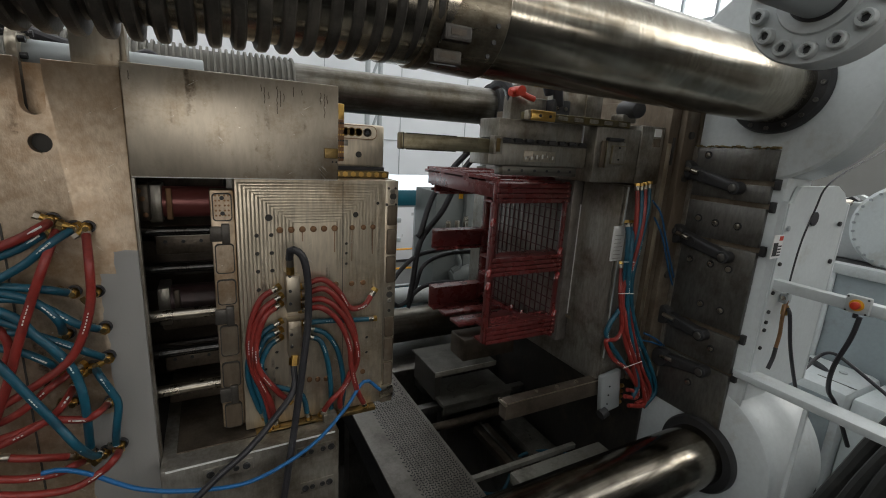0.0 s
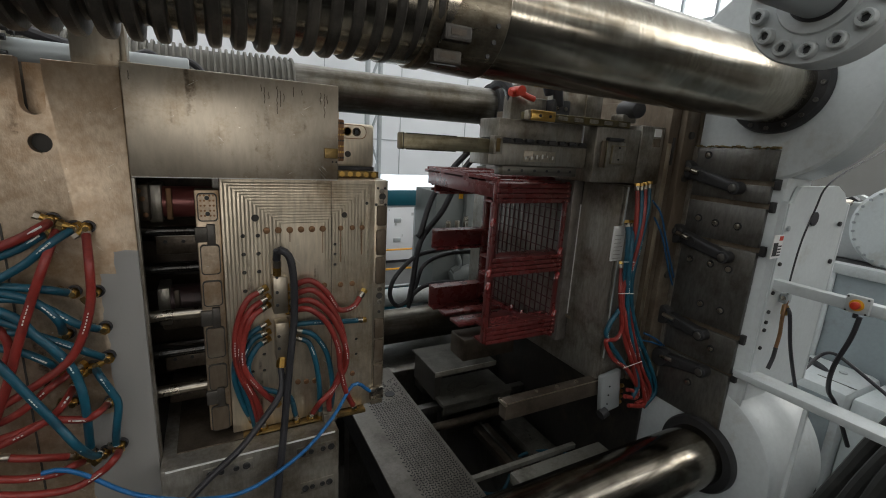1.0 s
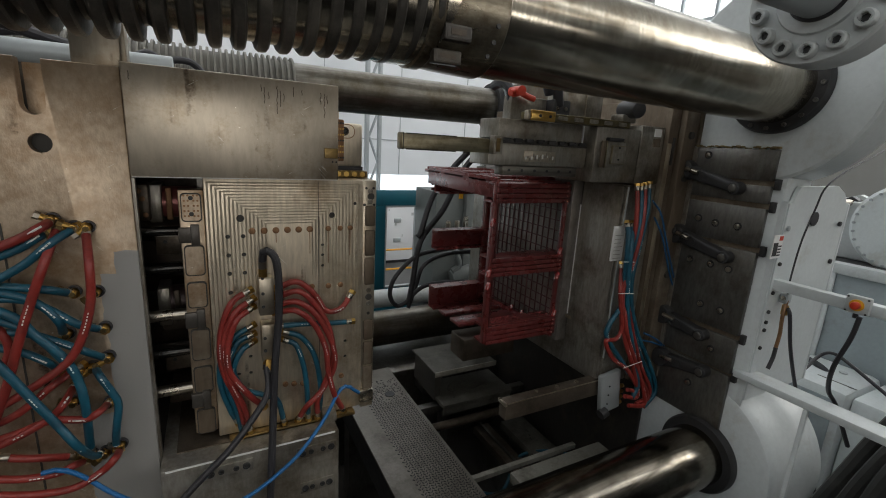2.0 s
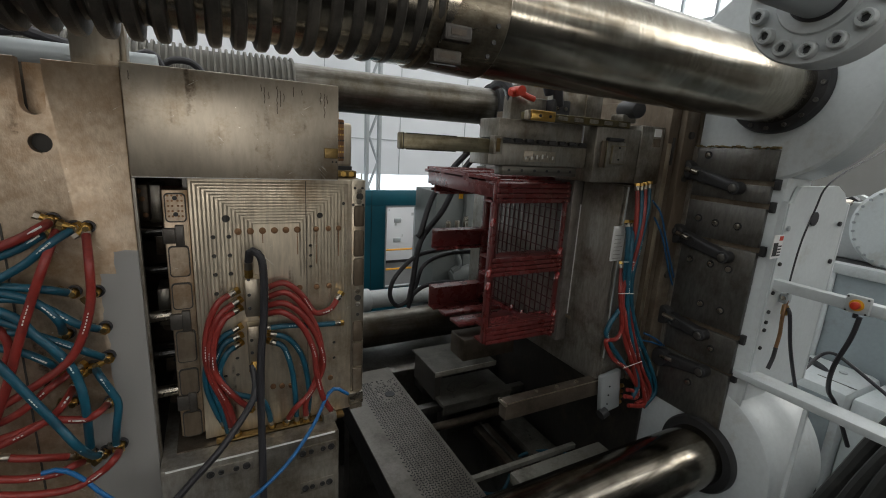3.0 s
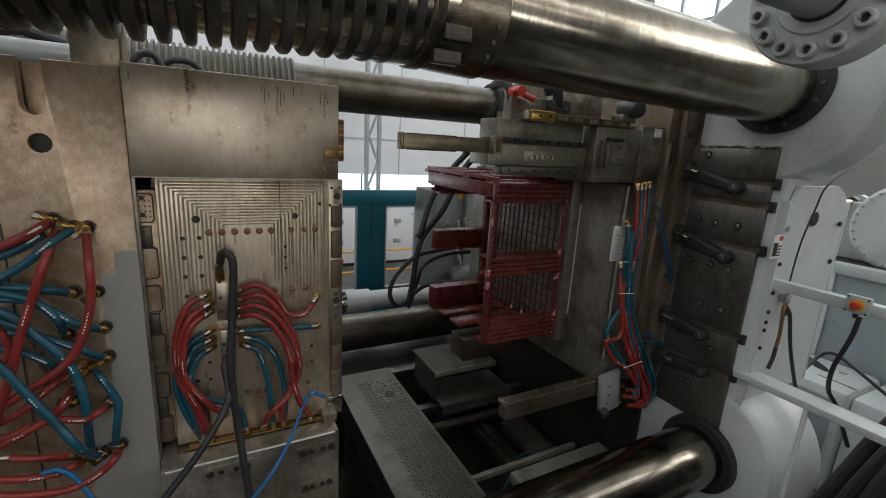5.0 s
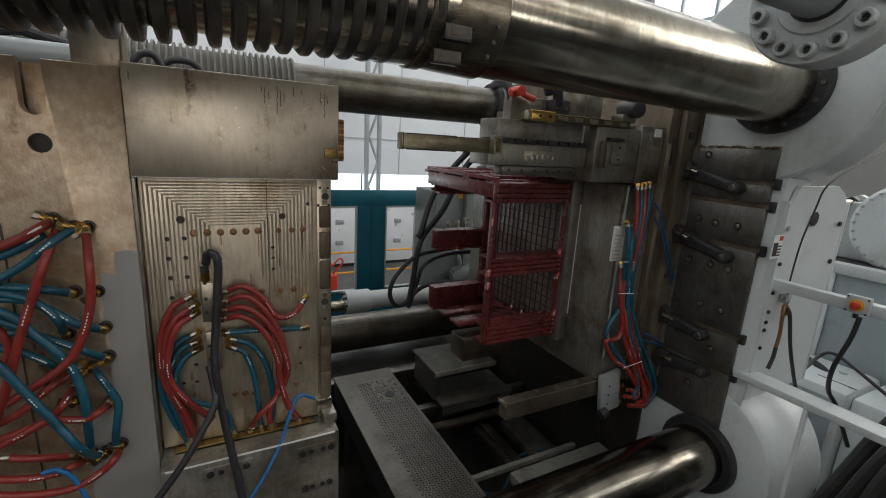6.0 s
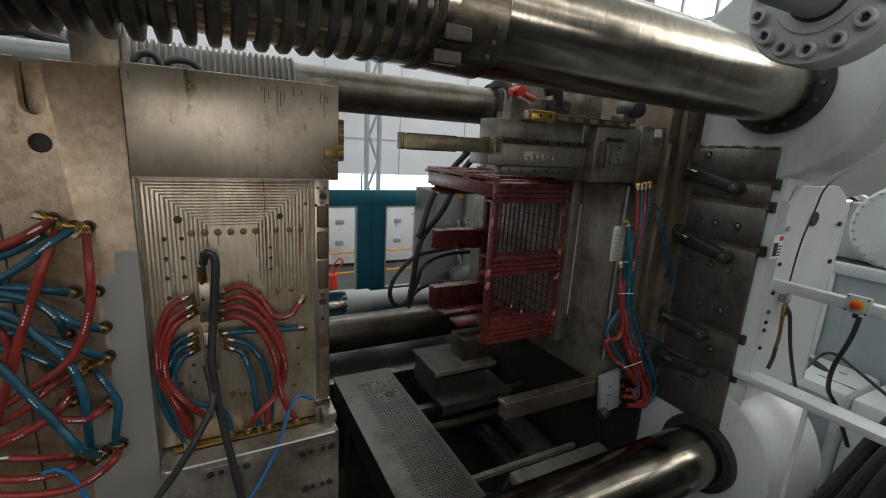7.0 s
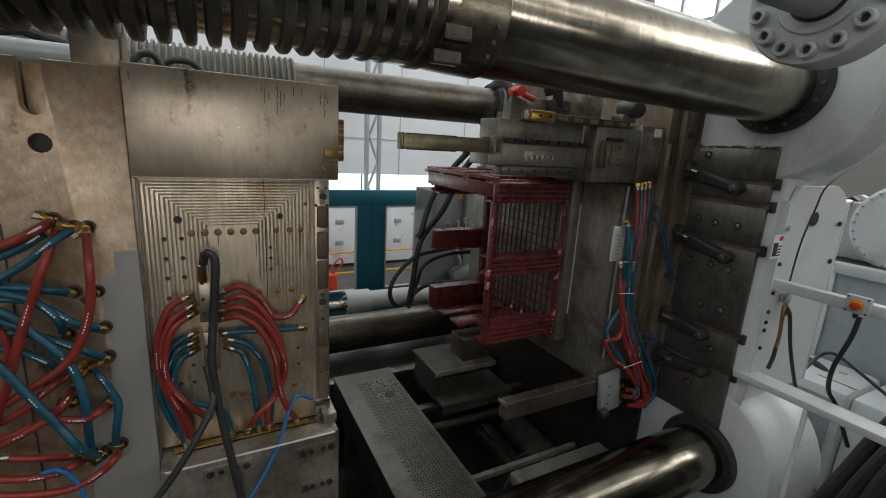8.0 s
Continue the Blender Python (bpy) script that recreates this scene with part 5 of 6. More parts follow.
# ---- the sliding mould plate ----
def sliding_plate():
    t = thing("sliding_mould_plate", (0.22, 1.5, 1.2), "milled steel mould plate with hoses sliding to the side", "mould plate")
    xl, xr, zt, zb = 0.042, 0.378, 1.811, 1.215
    p = part("plate", box(xl, xr, 1.02, 1.40, zb, zt, bev=0.002), MILLED, t)
    cut = bmesh.new()
    HOLES = []

    def hole(x, z, r):
        HOLES.append((x, z, r))
        cy(cut, (x, 0.9, z), (x, 1.06, z), r, seg=16)
    for x, z, r in ((0.108, 1.726, 0.008), (0.303, 1.729, 0.007)):
        hole(x, z, r)
    xs = (0.082, 0.112)
    for z in (1.687, 1.646, 1.605, 1.562):
        for x in xs:
            hole(x, z, 0.0048)
    for z in (1.659, 1.635, 1.609):
        hole(0.281, z, 0.0038)
    for x, z in ((0.358, 1.756), (0.336, 1.407), (0.336, 1.365), (0.116, 1.404), (0.115, 1.363), (0.090, 1.364), (0.209, 1.505)):
        hole(x, z, 0.0042)
    drill(p, cut)
    # near-black discs just inside the holes give the shade of their depth
    for x, z, r in HOLES:
        part("hole_shade_disc", cyl((x, 1.0235, z), (x, 1.03, z), r * 1.04, seg=16), DARKGAP, t)
    # machining passes: nested frames about 1 mm proud
    for i in range(15):
        d = 0.004 + i * 0.0078
        a, b, top, bot, w = xl + d, xr - 0.004 - d, zt - 0.003 - d * 0.8, 1.42 + 0.012 * i, 0.0046
        bm = bmesh.new()

        def course(inset, depth):
            q = [(a + inset, bot), (a + inset, top - inset), (b - inset, top - inset), (b - inset, bot)]
            return [bm.verts.new((x, depth, z)) for x, z in q]
        outer, crest, inner = course(0, 1.0204), course(w * 0.55, 1.0192), course(w * 1.25, 1.0204)
        for p0, p1 in ((outer, crest), (crest, inner), (inner, outer)):
            for q in range(3):
                bm.faces.new((p0[q], p0[q + 1], p1[q + 1], p1[q]))
        for q in (0, 3):
            bm.faces.new((outer[q], crest[q], inner[q]))
        m = part("milled_pass", bm, MILLED, t)
        cut = bmesh.new()
        for x, z, r in HOLES:
            cy(cut, (x, 0.9, z), (x, 1.06, z), r, seg=16)
        drill(m, cut)
    part("plate_joint", box(0.271, 0.271 + 0.0012, 1.0188, 1.0205, zb + 0.01, zt - 0.004), DARKGAP, t)
    # plugs
    x0, x1 = 0.130, 0.252
    z1 = 1.698
    for i in range(6):
        x = x0 + (x1 - x0) * i / 5
        part("plug", cyl((x, 1.0165, z1), (x, 1.021, z1), 0.0072, seg=20, bev=0.001), COPPERPLUG, t, "rusted copper plug")
    for x in (0.294, 0.322, 0.346):
        part("plug", cyl((x, 1.0165, z1), (x, 1.021, z1), 0.0062, seg=20, bev=0.001), COPPERPLUG, t)
    for x, z in ((0.255, 1.560), (0.294, 1.558), (0.323, 1.558), (0.190, 1.318), (0.210, 1.315), (0.231, 1.312), (0.326, 1.313)):
        part("plug", cyl((x, 1.0165, z), (x, 1.021, z), 0.0066, seg=20, bev=0.001), COPPERPLUG, t)
    # thin rust runs under the plugs
    for px, l in ((535, 0.02), (592, 0.05), (623, 0.075), (660, 0.06)):
        x = {535: x0 + (x1 - x0) * 0.4, 592: x1, 623: 0.294, 660: 0.346}[px]
        part("rust_run", box(x - 0.0009, x + 0.0009, 1.0196, 1.0204, z1 - 0.008 - l, z1 - 0.006), COPPERPLUG, t)
    # right-hand side strip with pockets
    s = part("side_strip", box(xr + 0.0005, xr + 0.034, 1.024, 1.40, zb - 0.01, zt, bev=0.002), STEEL, t)
    for za, zb2 in ((1.70, 1.75), (1.625, 1.69), (1.55, 1.62), (1.40, 1.455), (1.33, 1.395), (1.255, 1.325)):
        q = part("pocket", box(xr + 0.006, xr + 0.031, 1.0205, 1.025, za, zb2, bev=0.004), RUSTSTEEL, s)
    for z in (1.785, 1.76, 1.535, 1.50):
        part("side_bolt", socket_screw(bmesh.new(), (xr + 0.018, 1.0245, z), (0, -1, 0), 0.0062, 0.003), MOULDSTEEL, s)
    for dx, dz, r in ((0.008, 1.792, 0.003), (0.026, 1.792, 0.003), (0.004, 1.752, 0.0035), (0.028, 1.752, 0.003), (0.020, 1.772, 0.0085), (0.018, 1.517, 0.0085), (0.018, 1.473, 0.004)):
        part("side_hole", cyl((xr + dx, 1.0225, dz), (xr + dx, 1.0245, dz), r, seg=14), DARKGAP, s)
    part("corner_joint", box(xr - 0.005, xr + 0.033, 1.012, 1.03, 1.226, 1.261, bev=0.003), RODSTEEL, t, "silver corner connector")
    # left-hand side: connector boxes, seen in the recess
    for px, pa, pb in ((394, 342, 392), (400, 432, 485), (405, 495, 540), (410, 575, 630), (414, 640, 685), (422, 712, 755)):
        z0, z1b = {342: (1.719, 1.779), 432: (1.603, 1.670), 495: (1.531, 1.590), 575: (1.408, 1.483), 640: (1.329, 1.393), 712: (1.224, 1.288)}[pa]
        c = part("connector_box", rounded(xl - 0.043, xl - 0.005, 1.0305, 1.034, z0, z1b, 0.008), DARKGAP, t)
        part("connector_face", rounded(xl - 0.0405, xl - 0.0075, 1.0285, 1.0308, z0 + 0.003, z1b - 0.003, 0.0065), STAINED if pa < 500 else RUSTSTEEL, c)
        if pa == 342:
            for i in range(5):
                for dx in (-0.036, -0.029, -0.019, -0.012):
                    part("pin", cyl((xl + dx, 1.0265, z0 + 0.013 + i * 0.0105), (xl + dx, 1.029, z0 + 0.013 + i * 0.0105), 0.0022, seg=8), COPPERPLUG, c)
            for dz in (0.017, 0.05):
                part("screw", cyl((xl - 0.0240, 1.0262, z0 + dz), (xl - 0.0240, 1.029, z0 + dz), 0.0045, seg=10), BLACKCAST, c)
    part("connector_column", box(xl - 0.047, xl - 0.0008, 1.034, 1.075, zb + 0.01, zt - 0.026, bev=0.003), STAINED, t, "oil-stained steel connector column")
    for za, zc in ((1.676, 1.708), (1.488, 1.523), (1.296, 1.330)):
        k = part("key_block", box(xl - 0.050, xl - 0.014, 1.024, 1.034, za, zc, bev=0.002), KEYSTEEL, t, "dark steel key block")
        part("key_lip", box(xl - 0.028, xl - 0.012, 1.022, 1.034, za - 0.006, zc + 0.006, bev=0.002), KEYSTEEL, k)
    part("backing", box(xl - 0.012, xl - 0.0005, 1.095, 1.38, zb, zt - 0.002), DARKSTEEL, t)
    part("oily_sill", box(xl + 0.02, xr - 0.02, 1.0, 1.03, zb - 0.012, zb - 0.001, bev=0.003), BRONZE, t, "oil-yellowed lower ledge")
    # top slide parts that pass behind the block
    b = part("top_slide", box(0.24, 0.400, 1.1, 1.36, 1.836, 1.942, bev=0.008), MILLED, t, "milled top slide")
    part("slide_port", rounded(0.262, 0.376, 1.090, 1.1005, 1.905, 1.939, 0.016), COPPERPLUG, b, "bronze-brown port plate")
    part("port_face", rounded(0.264, 0.374, 1.0885, 1.0905, 1.907, 1.937, 0.0145), MILLED, b)
    for x in (0.278, 0.2945, 0.3105, 0.3275, 0.350):
        bm = bmesh.new()
        lathe(bm, [(0, 0.0105), (-0.002, 0.0105), (-0.002, 0.0085), (0, 0.0085)], (x, 1.0885, 1.922), (0, 1, 0), 20)
        part("port_ring", bm, BRONZE if x < 0.34 else RECESS, b)
    part("port_plug", cyl((0.350, 1.086, 1.922), (0.350, 1.089, 1.922), 0.0055, seg=16), BLACKCAST, b)
    part("slide_hole", cyl((0.332, 1.0985, 1.868), (0.332, 1.1005, 1.868), 0.0075), DARKGAP, b)
    part("slide_pocket", box(0.286, 0.305, 1.0990, 1.1005, 1.888, 1.902, bev=0.001), MOULDSTEEL, b)
    part("slide_joint", box(0.24, 0.398, 1.094, 1.12, 1.829, 1.838), BLACKCAST, b)
    part("slide_stud", box(0.262, 0.292, 1.085, 1.12, 1.942, 1.985, bev=0.004), BRASS, b, "brass stud on the slide")
    g = part("gib_strip", box(0.24, 0.403, 1.07, 1.12, 1.8125, 1.829, bev=0.002), BRONZE, t, "bronze gib strip with oil grooves")
    for i in range(8):
        part("gib_groove", cyl((0.25 + 0.02 * i, 1.0685, 1.821), (0.25 + 0.02 * i, 1.0705, 1.821), 0.007, seg=6), BRASS, g)
    # grey pipe lying above the block
    part("grey_pipe", cyl((-0.297, 1.15, 2.022), (0.0, 1.15, 2.022), 0.029, seg=32, bev=0.003), GREYSTEEL, t, "grey pipe with flanged end")
    f = part("pipe_flange", cyl((-0.311, 1.15, 2.03), (-0.293, 1.15, 2.03), 0.046, seg=24, bev=0.004), STEEL, t)
    for a in (20, 65, 110, 155, 200, 245, 290, 335):
        q = Vector((-0.293, 1.15 + 0.037 * math.cos(radians(a)), 2.03 + 0.037 * math.sin(radians(a))))
        part("flange_bolt", cyl(q, q + Vector((0.01, 0, 0)), 0.006, seg=8), BLACKCAST, f)
    return t


PLATE = sliding_plate()


# hoses
def hose_part(parent, pts, r, material, marks=(), ends=(), label=""):
    line = spline(pts, 10)
    h = part("hose", sweep(bmesh.new(), line, r, 12), material, parent, label)
    for m in marks:
        i = int(m * (len(line) - 1))
        if i + 1 >= len(line):
            continue
        d = (line[i + 1] - line[i]).normalized()
        for k in range(3):
            c = line[i] + d * (0.006 * k)
            bm = bmesh.new()
            sweep(bm, [c + d * q + Vector((0, -r * 0.80, r * 0.12)) for q in (0, 0.0018, 0.0036)], r * 0.24, 6)
            part("print_mark", bm, PRINT, h)
    for e in ends:
        a, b = (line[0], line[2]) if e == 0 else (line[-1], line[-3])
        d = (b - a).normalized()
        part("fitting", cyl(a - d * 0.004, a + d * 0.011, r * 1.12, seg=12, bev=0.001), RODSTEEL, h)
        part("fitting_nut", cyl(a - d * 0.012, a - d * 0.003, r * 1.3, seg=6), BRASS, h)
    return h


def plate_hoses():
    R = 0.0068
    # manifold blocks
    m1 = part("manifold", box(0.136, 0.167, 0.985, 1.02, 1.513, 1.600, bev=0.003), STEEL, PLATE)
    m2 = part("manifold", box(0.138, 0.168, 0.985, 1.02, 1.401, 1.491, bev=0.003), STEEL, PLATE)
    for m, x, zs in ((m1, 0.150, (1.60, 1.565, 1.535)), (m2, 0.151, (1.46, 1.43, 1.39))):
        for z in zs:
            part("manifold_screw", cyl((x - 0.006, 0.982, z), (x - 0.006, 0.986, z), 0.0035, seg=10), BLACKCAST, m)
    red = [
        [(0.115, 1.000, 1.568), (0.083, 0.990, 1.551), (0.062, 0.990, 1.501), (0.054, 0.990, 1.441), (0.060, 0.990, 1.385), (0.083, 0.990, 1.316), (0.096, 1.000, 1.239)],
        [(0.120, 1.000, 1.547), (0.087, 0.985, 1.528), (0.067, 0.985, 1.482), (0.061, 0.985, 1.429), (0.070, 0.985, 1.372), (0.094, 0.985, 1.301), (0.106, 1.000, 1.232)],
        [(0.119, 1.000, 1.528), (0.090, 0.980, 1.514), (0.073, 0.980, 1.470), (0.067, 0.980, 1.423), (0.076, 0.980, 1.380), (0.109, 0.980, 1.327), (0.134, 0.990, 1.292)],
        [(0.177, 1.000, 1.571), (0.216, 0.990, 1.584), (0.253, 0.990, 1.553), (0.283, 0.990, 1.506), (0.318, 0.990, 1.509), (0.343, 1.000, 1.536)],
        [(0.177, 1.000, 1.550), (0.221, 0.985, 1.562), (0.261, 0.985, 1.518), (0.289, 0.985, 1.456), (0.297, 0.985, 1.387), (0.280, 0.985, 1.328), (0.259, 0.985, 1.278), (0.262, 1.000, 1.228)],
        [(0.176, 1.000, 1.530), (0.216, 0.980, 1.539), (0.260, 0.980, 1.498), (0.292, 0.980, 1.428), (0.299, 0.980, 1.366), (0.271, 0.980, 1.309), (0.233, 0.980, 1.271), (0.217, 1.000, 1.231)],
        [(0.176, 1.000, 1.512), (0.212, 0.975, 1.520), (0.252, 0.975, 1.480), (0.277, 0.975, 1.417), (0.283, 0.975, 1.356), (0.298, 0.975, 1.290), (0.326, 1.000, 1.227)],
    ]
    for i, p in enumerate(red):
        hose_part(PLATE, p, R, REDHOSE, (0.45, 0.5, 0.7, 0.74), (0, 1))
    blue = [
        [(0.119, 1.005, 1.484), (0.085, 1.000, 1.466), (0.057, 1.000, 1.422), (0.051, 1.000, 1.360), (0.067, 1.000, 1.292), (0.080, 1.005, 1.256)],
        [(0.118, 1.005, 1.463), (0.090, 0.995, 1.454), (0.071, 0.995, 1.415), (0.063, 0.995, 1.361), (0.079, 0.995, 1.292), (0.090, 1.005, 1.222)],
        [(0.118, 1.005, 1.444), (0.095, 0.990, 1.434), (0.078, 0.990, 1.389), (0.098, 0.990, 1.341), (0.135, 0.990, 1.319), (0.167, 0.990, 1.296), (0.182, 1.005, 1.229)],
        [(0.176, 1.000, 1.478), (0.230, 0.995, 1.478), (0.285, 0.995, 1.472), (0.343, 1.005, 1.464)],
        [(0.188, 1.000, 1.462), (0.223, 0.995, 1.447), (0.250, 0.995, 1.406), (0.264, 0.995, 1.350), (0.269, 0.995, 1.286), (0.266, 1.005, 1.229)],
        [(0.188, 1.000, 1.442), (0.212, 0.990, 1.429), (0.228, 0.990, 1.374), (0.235, 0.990, 1.312), (0.240, 1.005, 1.226)],
    ]
    for i, p in enumerate(blue):
        hose_part(PLATE, p, R * 0.92, BLUEHOSE, (0.3, 0.33), (0, 1))
    part("inlet_nut", cyl((0.146, 0.990, 1.604), (0.1455, 0.987, 1.622), 0.0095, seg=6), BRASS, PLATE)
    part("inlet_sleeve", cyl((0.1455, 0.987, 1.622), (0.145, 0.985, 1.638), 0.0085, seg=12), RODSTEEL, PLATE)
    part("inlet_nut", cyl((0.151, 0.990, 1.406), (0.148, 0.985, 1.383), 0.011, seg=6), BRASS, PLATE)


plate_hoses()


def left_hoses():
    def hose(pts, material, r=0.0095, marks=(0.5, 0.54, 0.58), ends=(1,)):
        c = "red" if material is REDHOSE else "blue"
        r *= 0.72
        t = thing("water_hose", pts[-1], c + " rubber cooling hose with brass fittings", "hose", "cooling hoses")
        hose_part(t, pts, r, material, marks, ends)
    hose([(-0.340, 0.950, 1.688), (-0.289, 0.950, 1.710), (-0.260, 0.950, 1.728), (-0.251, 0.985, 1.734)], REDHOSE, 0.011)
    hose([(-0.344, 0.955, 1.670), (-0.292, 0.955, 1.693), (-0.267, 0.955, 1.710), (-0.263, 0.985, 1.711)], BLUEHOSE, 0.0095)
    hose([(-0.344, 0.940, 1.631), (-0.284, 0.940, 1.669), (-0.244, 0.940, 1.705), (-0.220, 0.985, 1.721)], BLUEHOSE, 0.0095)
    hose([(-0.369, 0.925, 1.350), (-0.327, 0.925, 1.458), (-0.302, 0.925, 1.537), (-0.279, 0.925, 1.604), (-0.252, 0.925, 1.676), (-0.243, 0.985, 1.724)], REDHOSE, 0.010)
    hose([(-0.370, 0.930, 1.407), (-0.293, 0.930, 1.453), (-0.242, 0.930, 1.492), (-0.215, 0.930, 1.542), (-0.199, 0.930, 1.603), (-0.195, 0.930, 1.665), (-0.205, 0.985, 1.716)], REDHOSE, 0.010)
    hose([(-0.348, 0.955, 1.635), (-0.293, 0.955, 1.626), (-0.257, 0.955, 1.618), (-0.238, 0.985, 1.601)], BLUEHOSE, 0.010, (0.4, 0.75, 0.8))
    hose([(-0.346, 0.945, 1.630), (-0.299, 0.945, 1.615), (-0.269, 0.945, 1.593), (-0.250, 0.945, 1.562), (-0.257, 0.985, 1.523)], BLUEHOSE)
    hose([(-0.349, 0.950, 1.614), (-0.295, 0.950, 1.606), (-0.260, 0.950, 1.583), (-0.224, 0.950, 1.551), (-0.200, 0.985, 1.524)], BLUEHOSE)
    hose([(-0.350, 0.940, 1.588), (-0.311, 0.940, 1.568), (-0.284, 0.940, 1.546), (-0.246, 0.940, 1.482), (-0.253, 0.985, 1.444)], BLUEHOSE)
    hose([(-0.333, 0.935, 1.602), (-0.301, 0.935, 1.578), (-0.283, 0.935, 1.548), (-0.250, 0.935, 1.500), (-0.234, 0.935, 1.455), (-0.228, 0.935, 1.396), (-0.242, 0.985, 1.272)], BLUEHOSE, 0.0105)
    hose([(-0.336, 0.900, 1.544), (-0.309, 0.900, 1.489), (-0.286, 0.900, 1.440), (-0.262, 0.900, 1.390), (-0.237, 0.900, 1.337), (-0.233, 0.960, 1.275), (-0.224, 0.985, 1.259)], BLUEHOSE, 0.0098, (0.3, 0.33, 0.66, 0.7))
    hose([(-0.201, 0.985, 1.269), (-0.189, 0.950, 1.334), (-0.182, 0.950, 1.382), (-0.192, 0.950, 1.414), (-0.204, 0.950, 1.444), (-0.218, 0.985, 1.447)], BLUEHOSE, 0.0095, (0.6, 0.64, 0.68), (0, 1))
    hose([(-0.381, 0.940, 1.354), (-0.329, 0.940, 1.364), (-0.281, 0.940, 1.377), (-0.233, 0.940, 1.368), (-0.211, 0.940, 1.377), (-0.204, 0.985, 1.368)], REDHOSE)
    hose([(-0.379, 0.945, 1.378), (-0.334, 0.945, 1.394), (-0.301, 0.945, 1.417), (-0.275, 0.945, 1.441), (-0.241, 0.985, 1.453)], REDHOSE)
    hose([(-0.381, 0.935, 1.338), (-0.320, 0.935, 1.363), (-0.279, 0.935, 1.386), (-0.256, 0.935, 1.412), (-0.252, 0.985, 1.417)], REDHOSE, 0.0095, (0.2, 0.7, 0.74))
    hose([(-0.360, 0.955, 1.314), (-0.332, 0.955, 1.303), (-0.302, 0.955, 1.295), (-0.271, 0.985, 1.267)], REDHOSE, 0.0095, (), (0, 1))
    hose([(-0.391, 0.945, 1.288), (-0.334, 0.945, 1.268), (-0.286, 0.945, 1.264), (-0.261, 0.945, 1.272), (-0.253, 0.985, 1.251)], REDHOSE, 0.0095, (0.3, 0.34, 0.5))
    hose([(-0.389, 0.930, 1.265), (-0.318, 0.930, 1.241), (-0.261, 0.930, 1.235), (-0.217, 0.930, 1.256), (-0.194, 0.930, 1.278), (-0.196, 0.985, 1.258)], REDHOSE, 0.0095)
    hose([(-0.359, 0.955, 1.553), (-0.303, 0.955, 1.545), (-0.260, 0.955, 1.522), (-0.223, 0.955, 1.497), (-0.199, 0.985, 1.464)], BLUEHOSE)
    hose([(-0.364, 0.960, 1.530), (-0.316, 0.960, 1.511), (-0.281, 0.960, 1.485), (-0.269, 0.980, 1.456)], BLUEHOSE)
    hose([(-0.371, 0.950, 1.454), (-0.329, 0.950, 1.499), (-0.324, 0.950, 1.540), (-0.347, 0.950, 1.584)], REDHOSE, 0.0095, (), ())
    # swivel elbows with black rings on the plate
    for i, p in enumerate(((-0.251, 0.990, 1.737), (-0.240, 0.990, 1.723), (-0.222, 0.990, 1.722), (-0.203, 0.990, 1.721), (-0.235, 0.990, 1.601), (-0.201, 0.990, 1.598), (-0.196, 0.990, 1.525), (-0.196, 0.990, 1.464), (-0.239, 0.990, 1.445), (-0.222, 0.990, 1.447), (-0.257, 0.990, 1.382), (-0.202, 0.990, 1.367), (-0.193, 0.990, 1.267), (-0.219, 0.990, 1.258), (-0.243, 0.990, 1.258), (-0.252, 0.990, 1.522))):
        p = Vector(p)
        t = thing("swivel_fitting", p, "brass swivel hose fitting with a black ring", "hose fitting", "hose fittings")
        bm = bmesh.new()
        lathe(bm, [(-0.002, 0.0085), (-0.010, 0.0085), (-0.012, 0.009), (-0.012, 0.0115), (-0.005, 0.0118), (-0.002, 0.010)], p + Vector((0, 0.012, 0)), (0, 1, 0), 24)
        part("ring", bm, RUBBER, t)
        part("stem", cyl(p + Vector((0, 0.012, 0)), p + Vector((0, -0.014, 0)), 0.007, seg=12, bev=0.002), BRASS, t)
        part("screw", cyl(p + Vector((0, -0.014, 0)), p + Vector((0, -0.018, 0)), 0.005, seg=6), BRONZE, t)
        d = Vector((-0.018, -0.004, -0.012 if i % 2 else 0.010))
        part("elbow", cyl(p + Vector((0, -0.007, 0)), p + Vector((0, -0.007, 0)) + d, 0.0058, seg=10, bev=0.001), BRASS, t)
        part("union_nut", cyl(p + Vector((0, -0.007, 0)) + d * 0.75, p + Vector((0, -0.007, 0)) + d * 1.15, 0.0074, seg=6), BRONZE if i % 3 else RODSTEEL, t)


left_hoses()


